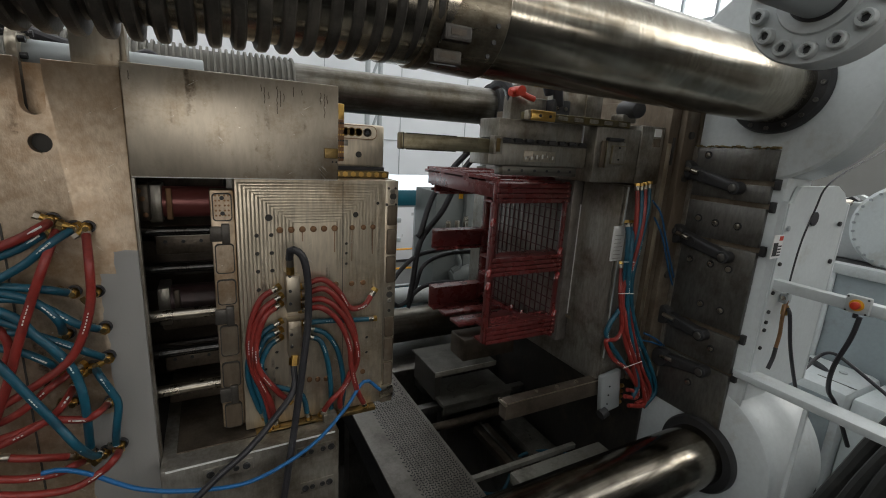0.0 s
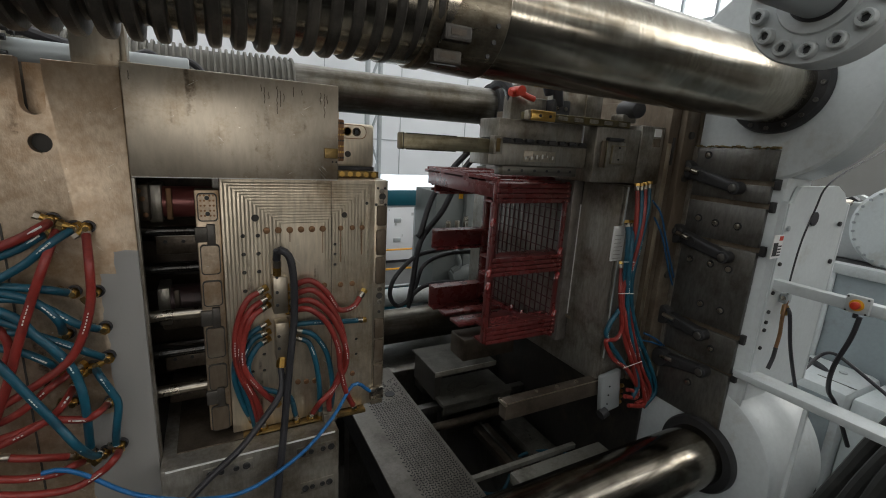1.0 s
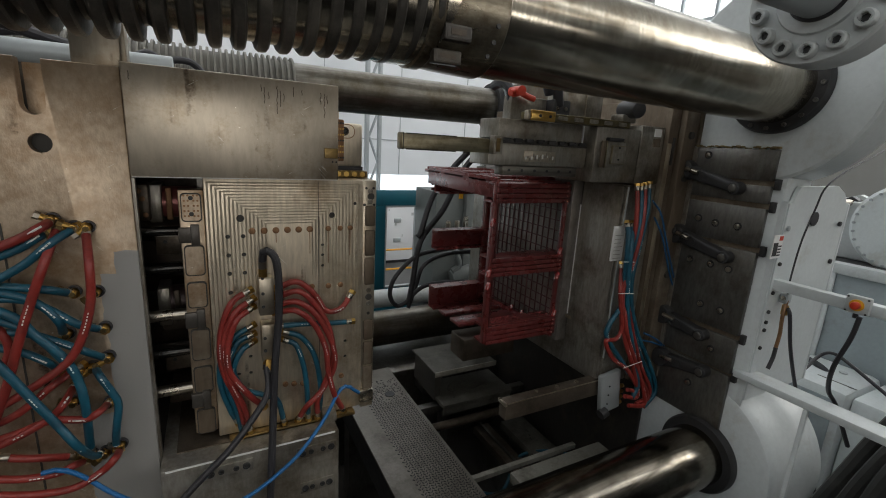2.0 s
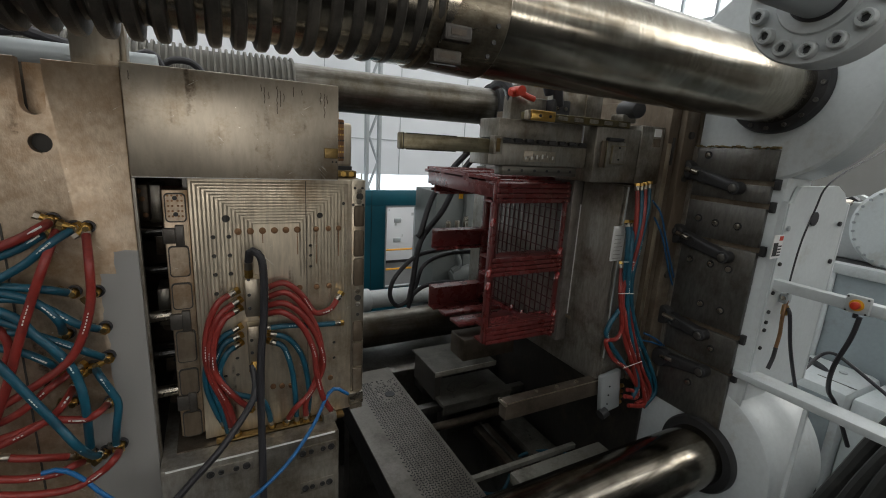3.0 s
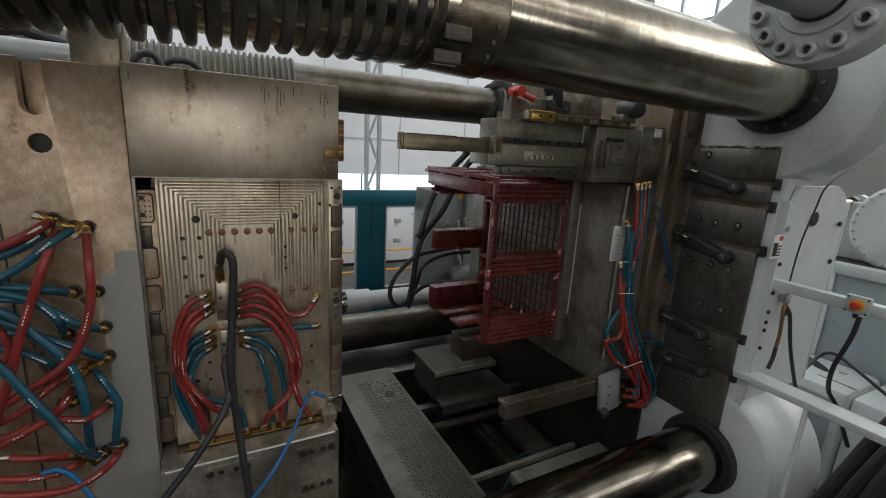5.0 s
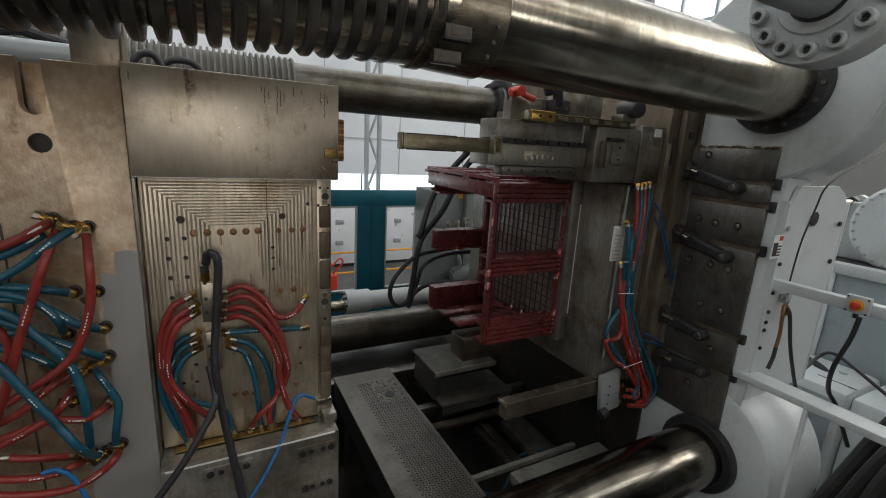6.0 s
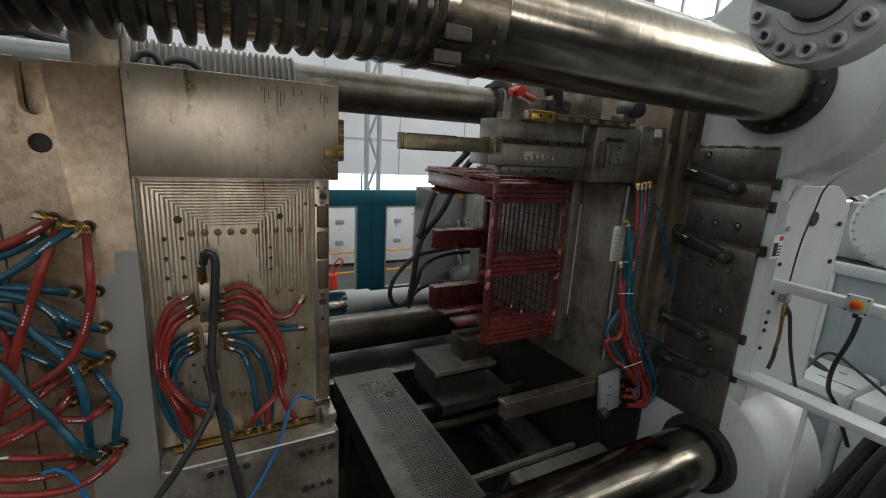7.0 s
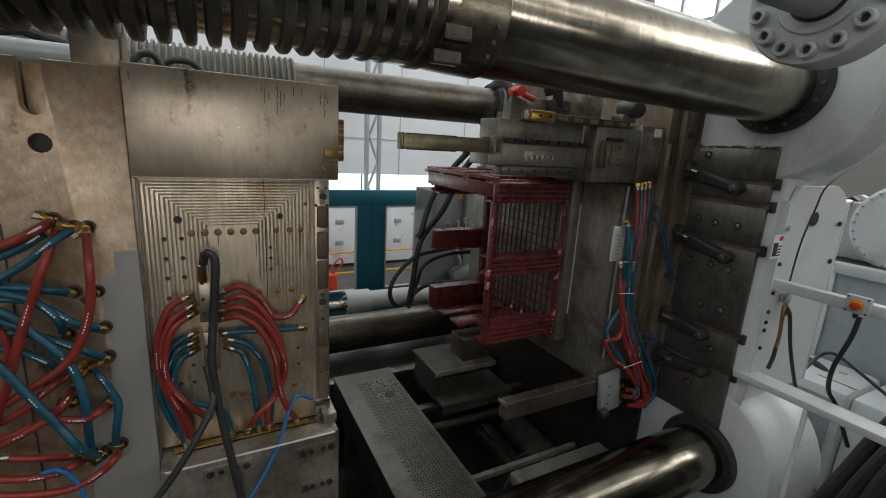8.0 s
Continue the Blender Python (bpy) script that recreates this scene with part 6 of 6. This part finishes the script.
def right_hoses():
    y = 0.955
    def hose(pts, material, r=0.0074, marks=(0.3, 0.34, 0.66, 0.7), ends=(0,)):
        c = "red" if material is REDHOSE else "blue"
        t = thing("mould_hose", pts[0], c + " cooling hose bundled down the mould side", "hose", "bundled mould hoses")
        hose_part(t, pts, r, material, marks, ends)
    hose([(1.201, 0.965, 1.808), (1.199, 0.950, 1.723), (1.210, 0.950, 1.592), (1.214, 0.950, 1.475), (1.263, 0.950, 1.327), (1.351, 0.950, 1.159), (1.423, 0.950, 1.052), (1.402, 0.950, 0.981)], REDHOSE)
    hose([(1.237, 0.965, 1.811), (1.220, 0.940, 1.706), (1.207, 0.940, 1.576), (1.178, 0.940, 1.463), (1.226, 0.940, 1.316), (1.327, 0.940, 1.147), (1.397, 0.940, 1.040), (1.341, 0.940, 1.018)], REDHOSE)
    hose([(1.219, 0.965, 1.808), (1.213, 0.945, 1.705), (1.209, 0.945, 1.593), (1.220, 0.945, 1.457), (1.291, 0.945, 1.304), (1.380, 0.945, 1.179), (1.449, 0.945, 1.049), (1.400, 0.945, 0.989)], BLUEHOSE)
    hose([(1.255, 0.965, 1.815), (1.246, 0.950, 1.740), (1.240, 0.950, 1.647), (1.226, 0.950, 1.494), (1.260, 0.950, 1.369), (1.320, 0.950, 1.232), (1.411, 0.950, 1.101), (1.439, 0.950, 1.013)], BLUEHOSE, 0.0075)
    hose([(1.189, 0.970, 1.687), (1.174, 0.945, 1.633), (1.184, 0.945, 1.499), (1.188, 0.945, 1.420), (1.143, 0.945, 1.357), (1.145, 0.945, 1.306), (1.233, 0.945, 1.207), (1.278, 0.945, 1.154)], BLUEHOSE, 0.0085)
    hose([(1.208, 0.970, 1.686), (1.179, 0.935, 1.616), (1.190, 0.935, 1.483), (1.222, 0.935, 1.359), (1.280, 0.935, 1.224), (1.324, 0.935, 1.105), (1.306, 0.935, 1.052)], BLUEHOSE, 0.0085)
    hose([(1.189, 0.970, 1.550), (1.168, 0.940, 1.464), (1.199, 0.940, 1.340), (1.180, 0.940, 1.302), (1.133, 0.940, 1.300), (1.181, 0.940, 1.229), (1.263, 0.940, 1.171), (1.337, 0.940, 1.077), (1.281, 0.940, 1.089)], REDHOSE)
    hose([(1.199, 0.950, 1.457), (1.208, 0.930, 1.343), (1.256, 0.930, 1.252), (1.330, 0.930, 1.129), (1.375, 0.930, 1.016), (1.288, 0.930, 1.030)], REDHOSE)
    hose([(1.203, 0.950, 1.377), (1.229, 0.935, 1.276), (1.284, 0.935, 1.180), (1.335, 0.935, 1.057), (1.265, 0.935, 1.069)], REDHOSE)
    for p, q in (((1.138, 0.930, 1.576), (1.201, 0.930, 1.571)), ((1.138, 0.925, 1.472), (1.214, 0.925, 1.464)), ((1.208, 0.915, 1.201), (1.299, 0.915, 1.209))):
        t = thing("cable_tie", p, "thin pale cable tie round the hose bundle", "cable tie", "cable ties")
        part("band", cyl(p, q, 0.0013, seg=8), LABEL, t)
    # grey distribution box
    c = thing("distribution_box", (1.260, 0.980, 1.060), "grey distribution box with hose connections", "distribution box")
    rot = Euler((0, radians(-8), 0)).to_matrix().to_4x4()
    x0, x1 = 1.194, 1.290
    part("box", box(x0, x1, 0.975, 0.995, 0.989, 1.146, bev=0.005, rot=rot), GREYSTEEL, c)
    for k in range(3):
        part("box_screw", cyl((x0 + 0.035, 0.972, 1.025 + 0.035 * k), (x0 + 0.035, 0.976, 1.025 + 0.035 * k), 0.003, seg=8), BLACKINK, c)
    for k in range(4):
        z = 1.010 + 0.022 * k
        part("outlet", cyl((x1 - 0.004, 0.985, z), (x1 + 0.022, 0.985, z), 0.008, seg=10, bev=0.001), BRASS, c)
    part("lamp_socket", cyl((1.197, 0.970, 0.990), (1.224, 0.970, 0.999), 0.018), BLACKCAST, c)
    cable("air_line", "thin bright blue air line on the platen", [(1.270, 0.955, 1.767), (1.324, 0.955, 1.720), (1.367, 0.955, 1.641), (1.425, 0.955, 1.536), (1.487, 0.955, 1.425), (1.519, 0.955, 1.332)], 0.003, AIRBLUE)
    cable("air_line", "thin bright blue air line on the platen", [(1.292, 0.955, 1.711), (1.350, 0.955, 1.642), (1.418, 0.955, 1.516), (1.486, 0.955, 1.403), (1.525, 0.955, 1.298), (1.482, 0.955, 1.224), (1.381, 0.955, 1.252), (1.301, 0.955, 1.276)], 0.003, AIRBLUE)
    cable("air_line", "thin bright blue air line on the platen", [(1.501, 0.955, 1.278), (1.492, 0.955, 1.211), (1.410, 0.955, 1.259), (1.341, 0.955, 1.292)], 0.0035, AIRBLUE)


right_hoses()


def hose_end(p, q):
    t = thing("hose_nipple", p, "worn brass hose nipple behind the mould", "hose fitting", "hose nipples")
    p, q = Vector(p), Vector(q)
    part("nut", cyl(p, p.lerp(q, 0.45), 0.024, seg=6), WORNBAR, t)
    part("sleeve", cyl(p.lerp(q, 0.45), q, 0.021, seg=14, bev=0.002), KEYSTEEL, t)


hose_end((1.19, 1.99, 1.935), (1.172, 2.005, 1.868))
hose_end((1.235, 1.94, 1.93), (1.20, 1.955, 1.868))


# loops of black hose behind the crate
cable("black_hose", "thick black hose looping behind the crate", [(1.185, 2.000, 1.882), (1.120, 2.050, 1.785), (1.038, 2.100, 1.632), (0.981, 2.100, 1.450), (0.959, 2.100, 1.420)], 0.0155)
cable("black_hose", "thick black hose looping behind the crate", [(1.206, 1.950, 1.880), (1.144, 2.000, 1.761), (1.083, 2.050, 1.578), (1.014, 2.100, 1.449), (0.969, 2.100, 1.358), (0.944, 2.100, 1.169), (0.923, 2.100, 1.041)], 0.0155)
cable("black_hose", "thick black hose looping behind the crate", [(1.363, 2.100, 1.363), (1.106, 2.100, 1.344), (0.954, 2.100, 1.312), (0.844, 2.100, 1.210), (0.815, 2.100, 1.118), (0.849, 2.100, 1.050), (0.909, 2.100, 1.059), (1.031, 2.100, 1.145), (1.304, 2.100, 1.142)], 0.012)
cable("black_hose", "thick black hose looping behind the crate", [(1.399, 2.150, 1.305), (1.171, 2.150, 1.302), (1.031, 2.150, 1.245), (0.985, 2.150, 1.117), (0.945, 2.150, 1.004)], 0.012)
cable("top_cable", "black cable arched over the mould block", [(-0.139, 1.220, 2.037), (-0.119, 1.220, 2.058), (-0.096, 1.220, 2.058), (-0.081, 1.220, 2.033), (-0.070, 1.220, 2.013)], 0.008)
cable("top_cable", "black cable arched over the mould block", [(-0.085, 1.240, 2.039), (-0.062, 1.240, 2.055), (-0.029, 1.240, 2.056), (-0.007, 1.240, 2.040), (0.000, 1.240, 2.022)], 0.008)
cable("top_cable", "black cable running behind the bracket", [(-0.367, 1.250, 2.096), (-0.335, 1.250, 2.086), (-0.302, 1.250, 2.076), (-0.250, 1.250, 2.062), (-0.213, 1.250, 2.056)], 0.012)
cable("top_cable", "black cable running behind the bracket", [(-0.385, 1.300, 2.077), (-0.341, 1.300, 2.084), (-0.315, 1.300, 2.080), (-0.298, 1.300, 2.063)], 0.009)


# ---- machine bed and walkway ----
def bed():
    t = thing("machine_bed", (0.5, 1.5, 0), "dark machine bed under the mould, the pan's shade in its colour", "machine bed")
    part("far_beam", box(-2.2, 1.47, 1.98, 2.45, 0.0, 0.72, bev=0.01), DARKSTEEL, t)
    part("near_beam", box(-2.2, 1.47, 0.45, 0.62, 0.0, 0.55, bev=0.01), DARKSTEEL, t)
    # near-black pan and added end walls carry the shade below the mould as colour
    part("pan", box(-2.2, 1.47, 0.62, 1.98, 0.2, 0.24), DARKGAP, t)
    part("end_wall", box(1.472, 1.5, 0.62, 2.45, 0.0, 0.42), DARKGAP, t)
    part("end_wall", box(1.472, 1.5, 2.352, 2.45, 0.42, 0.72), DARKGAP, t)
    part("cross_beam", box(0.929, 1.3, 1.88, 1.98, 0.62, 0.72, bev=0.005), DARKSTEEL, t)
    for p in (1.72,):
        part("long_bar", box(0.75, 1.47, p - 0.02, p + 0.02, 0.62, 0.66, bev=0.003), DARKSTEEL, t)
    # walkway
    w = thing("walkway", (0.6, 1.2, 0.24), "worn grey chequer-plate walkway inside the machine", "walkway")
    x0, x1, y0, y1, z = 0.466, 0.742, 0.1, 1.905, 0.8
    part("tread", box(x0, x1, y0, y1, z - 0.012, z, bev=0.003), TREAD, w)
    part("side_skirt", box(x0 + 0.002, x0 + 0.012, y0, y1, z - 0.12, z - 0.012), BLACKCAST, w)
    part("side_skirt", box(x1 - 0.012, x1 - 0.002, y0, y1, z - 0.12, z - 0.012), BLACKCAST, w)
    part("leg", box(0.5, 0.7, 0.7, 0.78, 0.24, z - 0.012), DARKSTEEL, w)
    part("leg", box(0.5, 0.7, 1.75, 1.83, 0.24, z - 0.012), DARKSTEEL, w)
    bm = bmesh.new()
    iy = 0
    y = 0.75
    while y < 1.80:
        k = 0
        x = x0 + 0.085 + (0.0095 if iy % 2 else 0.0)
        while x < x1 - 0.012:
            if not (y > 1.62 and x > 0.6 and random.random() < 0.5):
                a = radians(45 if (k + iy) % 2 else -45)
                bx(bm, x - 0.0046, x + 0.0046, y - 0.0017, y + 0.0017, z - 0.001, z + 0.0014, rot=Matrix.Rotation(a, 4, "Z"))
            x += 0.0116
            k += 1
        y += 0.0116
        iy += 1
    tread = part("tread_pattern", bm, BLACKCAST, w, "dark worn lozenge tread pattern")
    tagged(tread, kind="stuff")
    part("bolt", cyl((0.662, 1.669, z - 0.004), (0.662, 1.669, z + 0.003), 0.022, seg=20), BLACKCAST, w)
    # stepped grey plates under the crate
    s = thing("drip_tray", (1.2, 1.9, 0.24), "dusty grey stepped drip trays under the crate", "drip tray")
    part("lower_tray", box(0.905, 1.30, 1.60, 1.83, 0.70, 0.72, bev=0.004), DUSTY, s)
    part("tray_skirt", box(0.909, 1.29, 1.605, 1.615, 0.665, 0.7), DUSTY, s)
    part("upper_tray", box(0.893, 1.24, 1.68, 1.95, 0.838, 0.85, bev=0.003), DUSTY, s)
    part("tray_lip", box(0.893, 1.24, 1.676, 1.682, 0.828, 0.8535, bev=0.001), DUSTPAINT, s)
    for pts in (((0.985, 1.645), (1.0, 1.69), (0.99, 1.725), (1.02, 1.76)), ((1.0, 1.69), (1.02, 1.70), (1.025, 1.72)), ((1.08, 1.70), (1.12, 1.685), (1.17, 1.70), (1.20, 1.685))):
        part("stain", sweep(bmesh.new(), spline([(px, py, 0.7206) for px, py in pts], 4), 0.004, 6), DARKGAP, s, "dried black drip trail")
    # near-black leg: the shade under the upper tray is put into its colour
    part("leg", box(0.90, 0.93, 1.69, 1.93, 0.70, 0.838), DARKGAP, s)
    part("leg", box(0.95, 0.99, 1.70, 1.74, 0.24, 0.70), DARKSTEEL, s)
    b = thing("cover_strip", (1.15, 1.1, 0.24), "grey painted cover strip over the bed", "cover strip")
    part("strip", box(0.955, 1.42, 1.075, 1.14, 0.66, 0.70, bev=0.004), DUSTPAINT, b)
    part("support", box(1.0, 1.05, 1.09, 1.13, 0.24, 0.66), DARKSTEEL, b)
    part("support", box(1.35, 1.4, 1.09, 1.13, 0.24, 0.66), DARKSTEEL, b)
    b = thing("pipe_rail", (1.0, 1.3, 0.24), "thin grey pipe rail over the bed", "pipe rail")
    part("pipe", box(0.75, 1.4, 1.24, 1.262, 0.60, 0.622, bev=0.002), DUSTPAINT, b)
    part("support", box(1.3, 1.33, 1.24, 1.262, 0.24, 0.60), DARKSTEEL, b)
    b = thing("bed_slab", (1.36, 1.4, 0.24), "dusty grey steel slab with dark marks in the bed", "slab")
    part("slab", box(1.29, 1.43, 1.22, 1.66, 0.46, 0.5, bev=0.005), DUSTY, b)
    for k, w in enumerate((0.02, 0.012, 0.024)):
        part("dark_mark", box(1.345 + 0.012 * k, 1.353 + 0.012 * k, 1.47 + 0.03 * k, 1.47 + 0.03 * k + w, 0.4995, 0.5012), DARKGAP, b)
    part("support", box(1.31, 1.41, 1.3, 1.6, 0.24, 0.46), DARKSTEEL, b)
    b = thing("bed_rail", (1.23, 1.4, 0.24), "dark oily guide rail lying in the bed", "guide rail")
    part("rail", box(1.175, 1.265, 1.2, 1.74, 0.41, 0.45, bev=0.004), RECESS, b)
    part("rail_lip", box(1.21, 1.222, 1.2, 1.74, 0.45, 0.462), DARKSTEEL, b)
    part("support", box(1.19, 1.25, 1.3, 1.7, 0.24, 0.41), DARKSTEEL, b)
    b = thing("bed_pipe", (1.0, 1.6, 0.24), "dark pipe crossing the machine bed", "pipe")
    part("pipe", cyl((0.76, 1.597, 0.62), (1.40, 1.595, 0.62), 0.02, seg=16), RECESS, b)
    part("clamp", box(0.80, 0.83, 1.57, 1.62, 0.24, 0.645, bev=0.003), DARKSTEEL, b)
    cable("bed_cable", "dim blue cable lying in the machine bed", [(0.98, 1.55, 0.30), (1.12, 1.40, 0.33), (1.25, 1.45, 0.44), (1.34, 1.38, 0.505), (1.42, 1.30, 0.52), (1.46, 1.15, 0.60)], 0.008, BLUEHOSE)
    # far hydraulic cylinder beside the far bar
    c = thing("traverse_cylinder", (1.0, 2.62, 0.9), "pale grey hydraulic cylinder with a chrome rod", "hydraulic cylinder")
    zc = 0.897
    part("rod", cyl((0.0, 2.62, zc - 0.02), (0.8, 2.62, zc - 0.02), 0.035), CHROME, c)
    part("head", cyl((0.714, 2.62, zc), (0.874, 2.62, zc), 0.075, bev=0.008), GREYPAINT, c)
    part("barrel", cyl((0.874, 2.62, zc), (1.6, 2.62, zc), 0.06), GREYPAINT, c)
    for i in range(8):
        a = math.pi * i / 4
        part("bolt", cyl((0.692, 2.62 + 0.06 * math.cos(a), zc + 0.06 * math.sin(a)), (0.714, 2.62 + 0.06 * math.cos(a), zc + 0.06 * math.sin(a)), 0.009, seg=6), BLACKCAST, c)
    part("mount", box(1.3, 1.4, 2.55, 2.7, 0.0, zc - 0.05), DARKSTEEL, c)
    # grey valve cabinet seen behind the crate
    v = thing("valve_cabinet", (1.9, 2.75, 0), "grey valve cabinet with pipe fittings behind the crate", "cabinet")
    vx0, vx1 = 1.389, 1.805
    part("body", box(vx0, vx1, 2.75, 3.1, 0.3, 1.588, bev=0.006), CABINET, v)
    part("corner_post", box(1.611, 1.688, 2.7, 2.75, 0.3, 1.749, bev=0.004), CABINET, v)
    part("shelf", box(vx0, 1.602, 2.6, 2.75, 1.304, 1.333, bev=0.003), DARKSTEEL, v)
    part("label", box(1.571, 1.603, 2.742, 2.751, 1.541, 1.581), YELLOW, v)
    for px in range(3):
        x = vx0 + 0.06 + 0.07 * px
        part("fitting", cyl((x, 2.66, 1.337), (x, 2.66, 1.337 + 0.06 + 0.03 * (px == 2)), 0.018, seg=8, bev=0.003), RODSTEEL, v)
    part("motor", cyl((vx0 + 0.12, 2.68, 0.974), (vx0 + 0.28, 2.68, 1.018), 0.05, bev=0.01), CABINET, v)
    part("pipe", sweep(bmesh.new(), spline([(1.480, 2.620, 1.044), (1.533, 2.620, 1.081), (1.508, 2.620, 1.166), (1.489, 2.660, 1.240)], 5), 0.022, 10), CABINET, v)
    part("base", box(vx0, vx1, 2.78, 3.08, 0.0, 0.3), DARKSTEEL, v)


bed()


# ---- what moves ----
TRAVEL = [(0.0, 0.0), (0.5, -0.0138), (1.0, -0.0276), (1.5, -0.0424), (3.0, -0.0846), (3.5, -0.0984), (4.0, -0.1122), (4.5, -0.126), (5.0, -0.1398), (5.5, -0.1532), (6.0, -0.1667), (6.2, -0.1712), (6.5, -0.1716), (7.0, -0.1716), (8.0, -0.1716)]


def resample(pts, n):
    line = spline(pts, 12)
    d = [0.0]
    for a, b in zip(line, line[1:]):
        d.append(d[-1] + (b - a).length)
    out, j = [], 0
    for i in range(n + 1):
        s = d[-1] * i / n
        while j < len(d) - 2 and d[j + 1] < s:
            j += 1
        f = (s - d[j]) / max(d[j + 1] - d[j], 1e-9)
        out.append(line[j].lerp(line[j + 1], min(max(f, 0), 1)))
    return out


FLEX = []


def flexible(name, label, start, end, r, n, material):
    """A cable that bends as the plate slides: rigid links between a first and a last course."""
    a, b = resample(start, n), resample(end, n)
    t = thing(name, (0, 0, 0), label, "cable")
    longest = max(max((p[i + 1] - p[i]).length for i in range(n)) for p in (a, b))
    for i in range(n):
        link = part("link", sweep(bmesh.new(), [Vector((0, 0, s * (longest / 2 + r * 0.3))) for s in (-1, -0.9, 0, 0.9, 1)], r, 10), material, t)
        FLEX.append((link, a[i], a[i + 1], b[i], b[i + 1]))


flexible("blue_cable", "bright blue air cable sagging to the sliding plate",
         [(-0.301, 0.930, 1.281), (-0.273, 0.930, 1.279), (-0.234, 0.930, 1.256), (-0.157, 0.920, 1.203), (-0.060, 0.910, 1.174), (0.048, 0.910, 1.161), (0.172, 0.920, 1.203), (0.260, 0.950, 1.259), (0.320, 0.985, 1.304), (0.368, 1.000, 1.261)],
         [(-0.301, 0.930, 1.281), (-0.277, 0.930, 1.280), (-0.256, 0.930, 1.248), (-0.231, 0.920, 1.180), (-0.157, 0.910, 1.071), (-0.058, 0.910, 1.026), (0.035, 0.920, 1.106), (0.101, 0.950, 1.196), (0.147, 0.985, 1.296), (0.191, 1.000, 1.277)], 0.0044, 44, BRIGHTBLUE)
flexible("black_hose", "thick black hose feeding the sliding plate",
         [(0.144, 0.985, 1.640), (0.147, 0.975, 1.663), (0.170, 0.970, 1.646), (0.180, 0.970, 1.587), (0.179, 0.970, 1.492), (0.164, 0.960, 1.387), (0.145, 0.950, 1.265), (0.125, 0.930, 1.165), (0.106, 0.920, 1.056)],
         [(-0.023, 0.985, 1.643), (-0.017, 0.975, 1.665), (-0.002, 0.970, 1.652), (-0.005, 0.970, 1.592), (-0.013, 0.970, 1.507), (-0.019, 0.960, 1.422), (-0.008, 0.950, 1.305), (0.008, 0.930, 1.203), (0.025, 0.920, 1.087)], 0.0082, 64, RUBBER)
flexible("black_hose", "black hose hanging below the sliding plate",
         [(0.148, 0.985, 1.384), (0.143, 0.960, 1.333), (0.103, 0.940, 1.290), (0.041, 0.920, 1.235), (-0.022, 0.910, 1.193), (-0.082, 0.900, 1.146)],
         [(-0.030, 0.985, 1.412), (-0.022, 0.960, 1.370), (-0.024, 0.940, 1.343), (-0.058, 0.920, 1.285), (-0.091, 0.910, 1.236), (-0.143, 0.900, 1.170)], 0.0072, 28, RUBBER)


def motions():
    x0, y0, z0 = PLATE.location
    walk(PLATE, [(t, pose(x0 + d, y0, z0)) for t, d in TRAVEL])
    last = TRAVEL[-1][1]
    for link, a0, a1, b0, b1 in FLEX:
        rows = []
        for t, d in TRAVEL:
            f = d / last
            p, q = a0.lerp(b0, f), a1.lerp(b1, f)
            rows.append((t, Matrix.Translation((p + q) / 2) @ (q - p).to_track_quat("Z", "Y").to_matrix().to_4x4()))
        walk(link, rows)


motions()
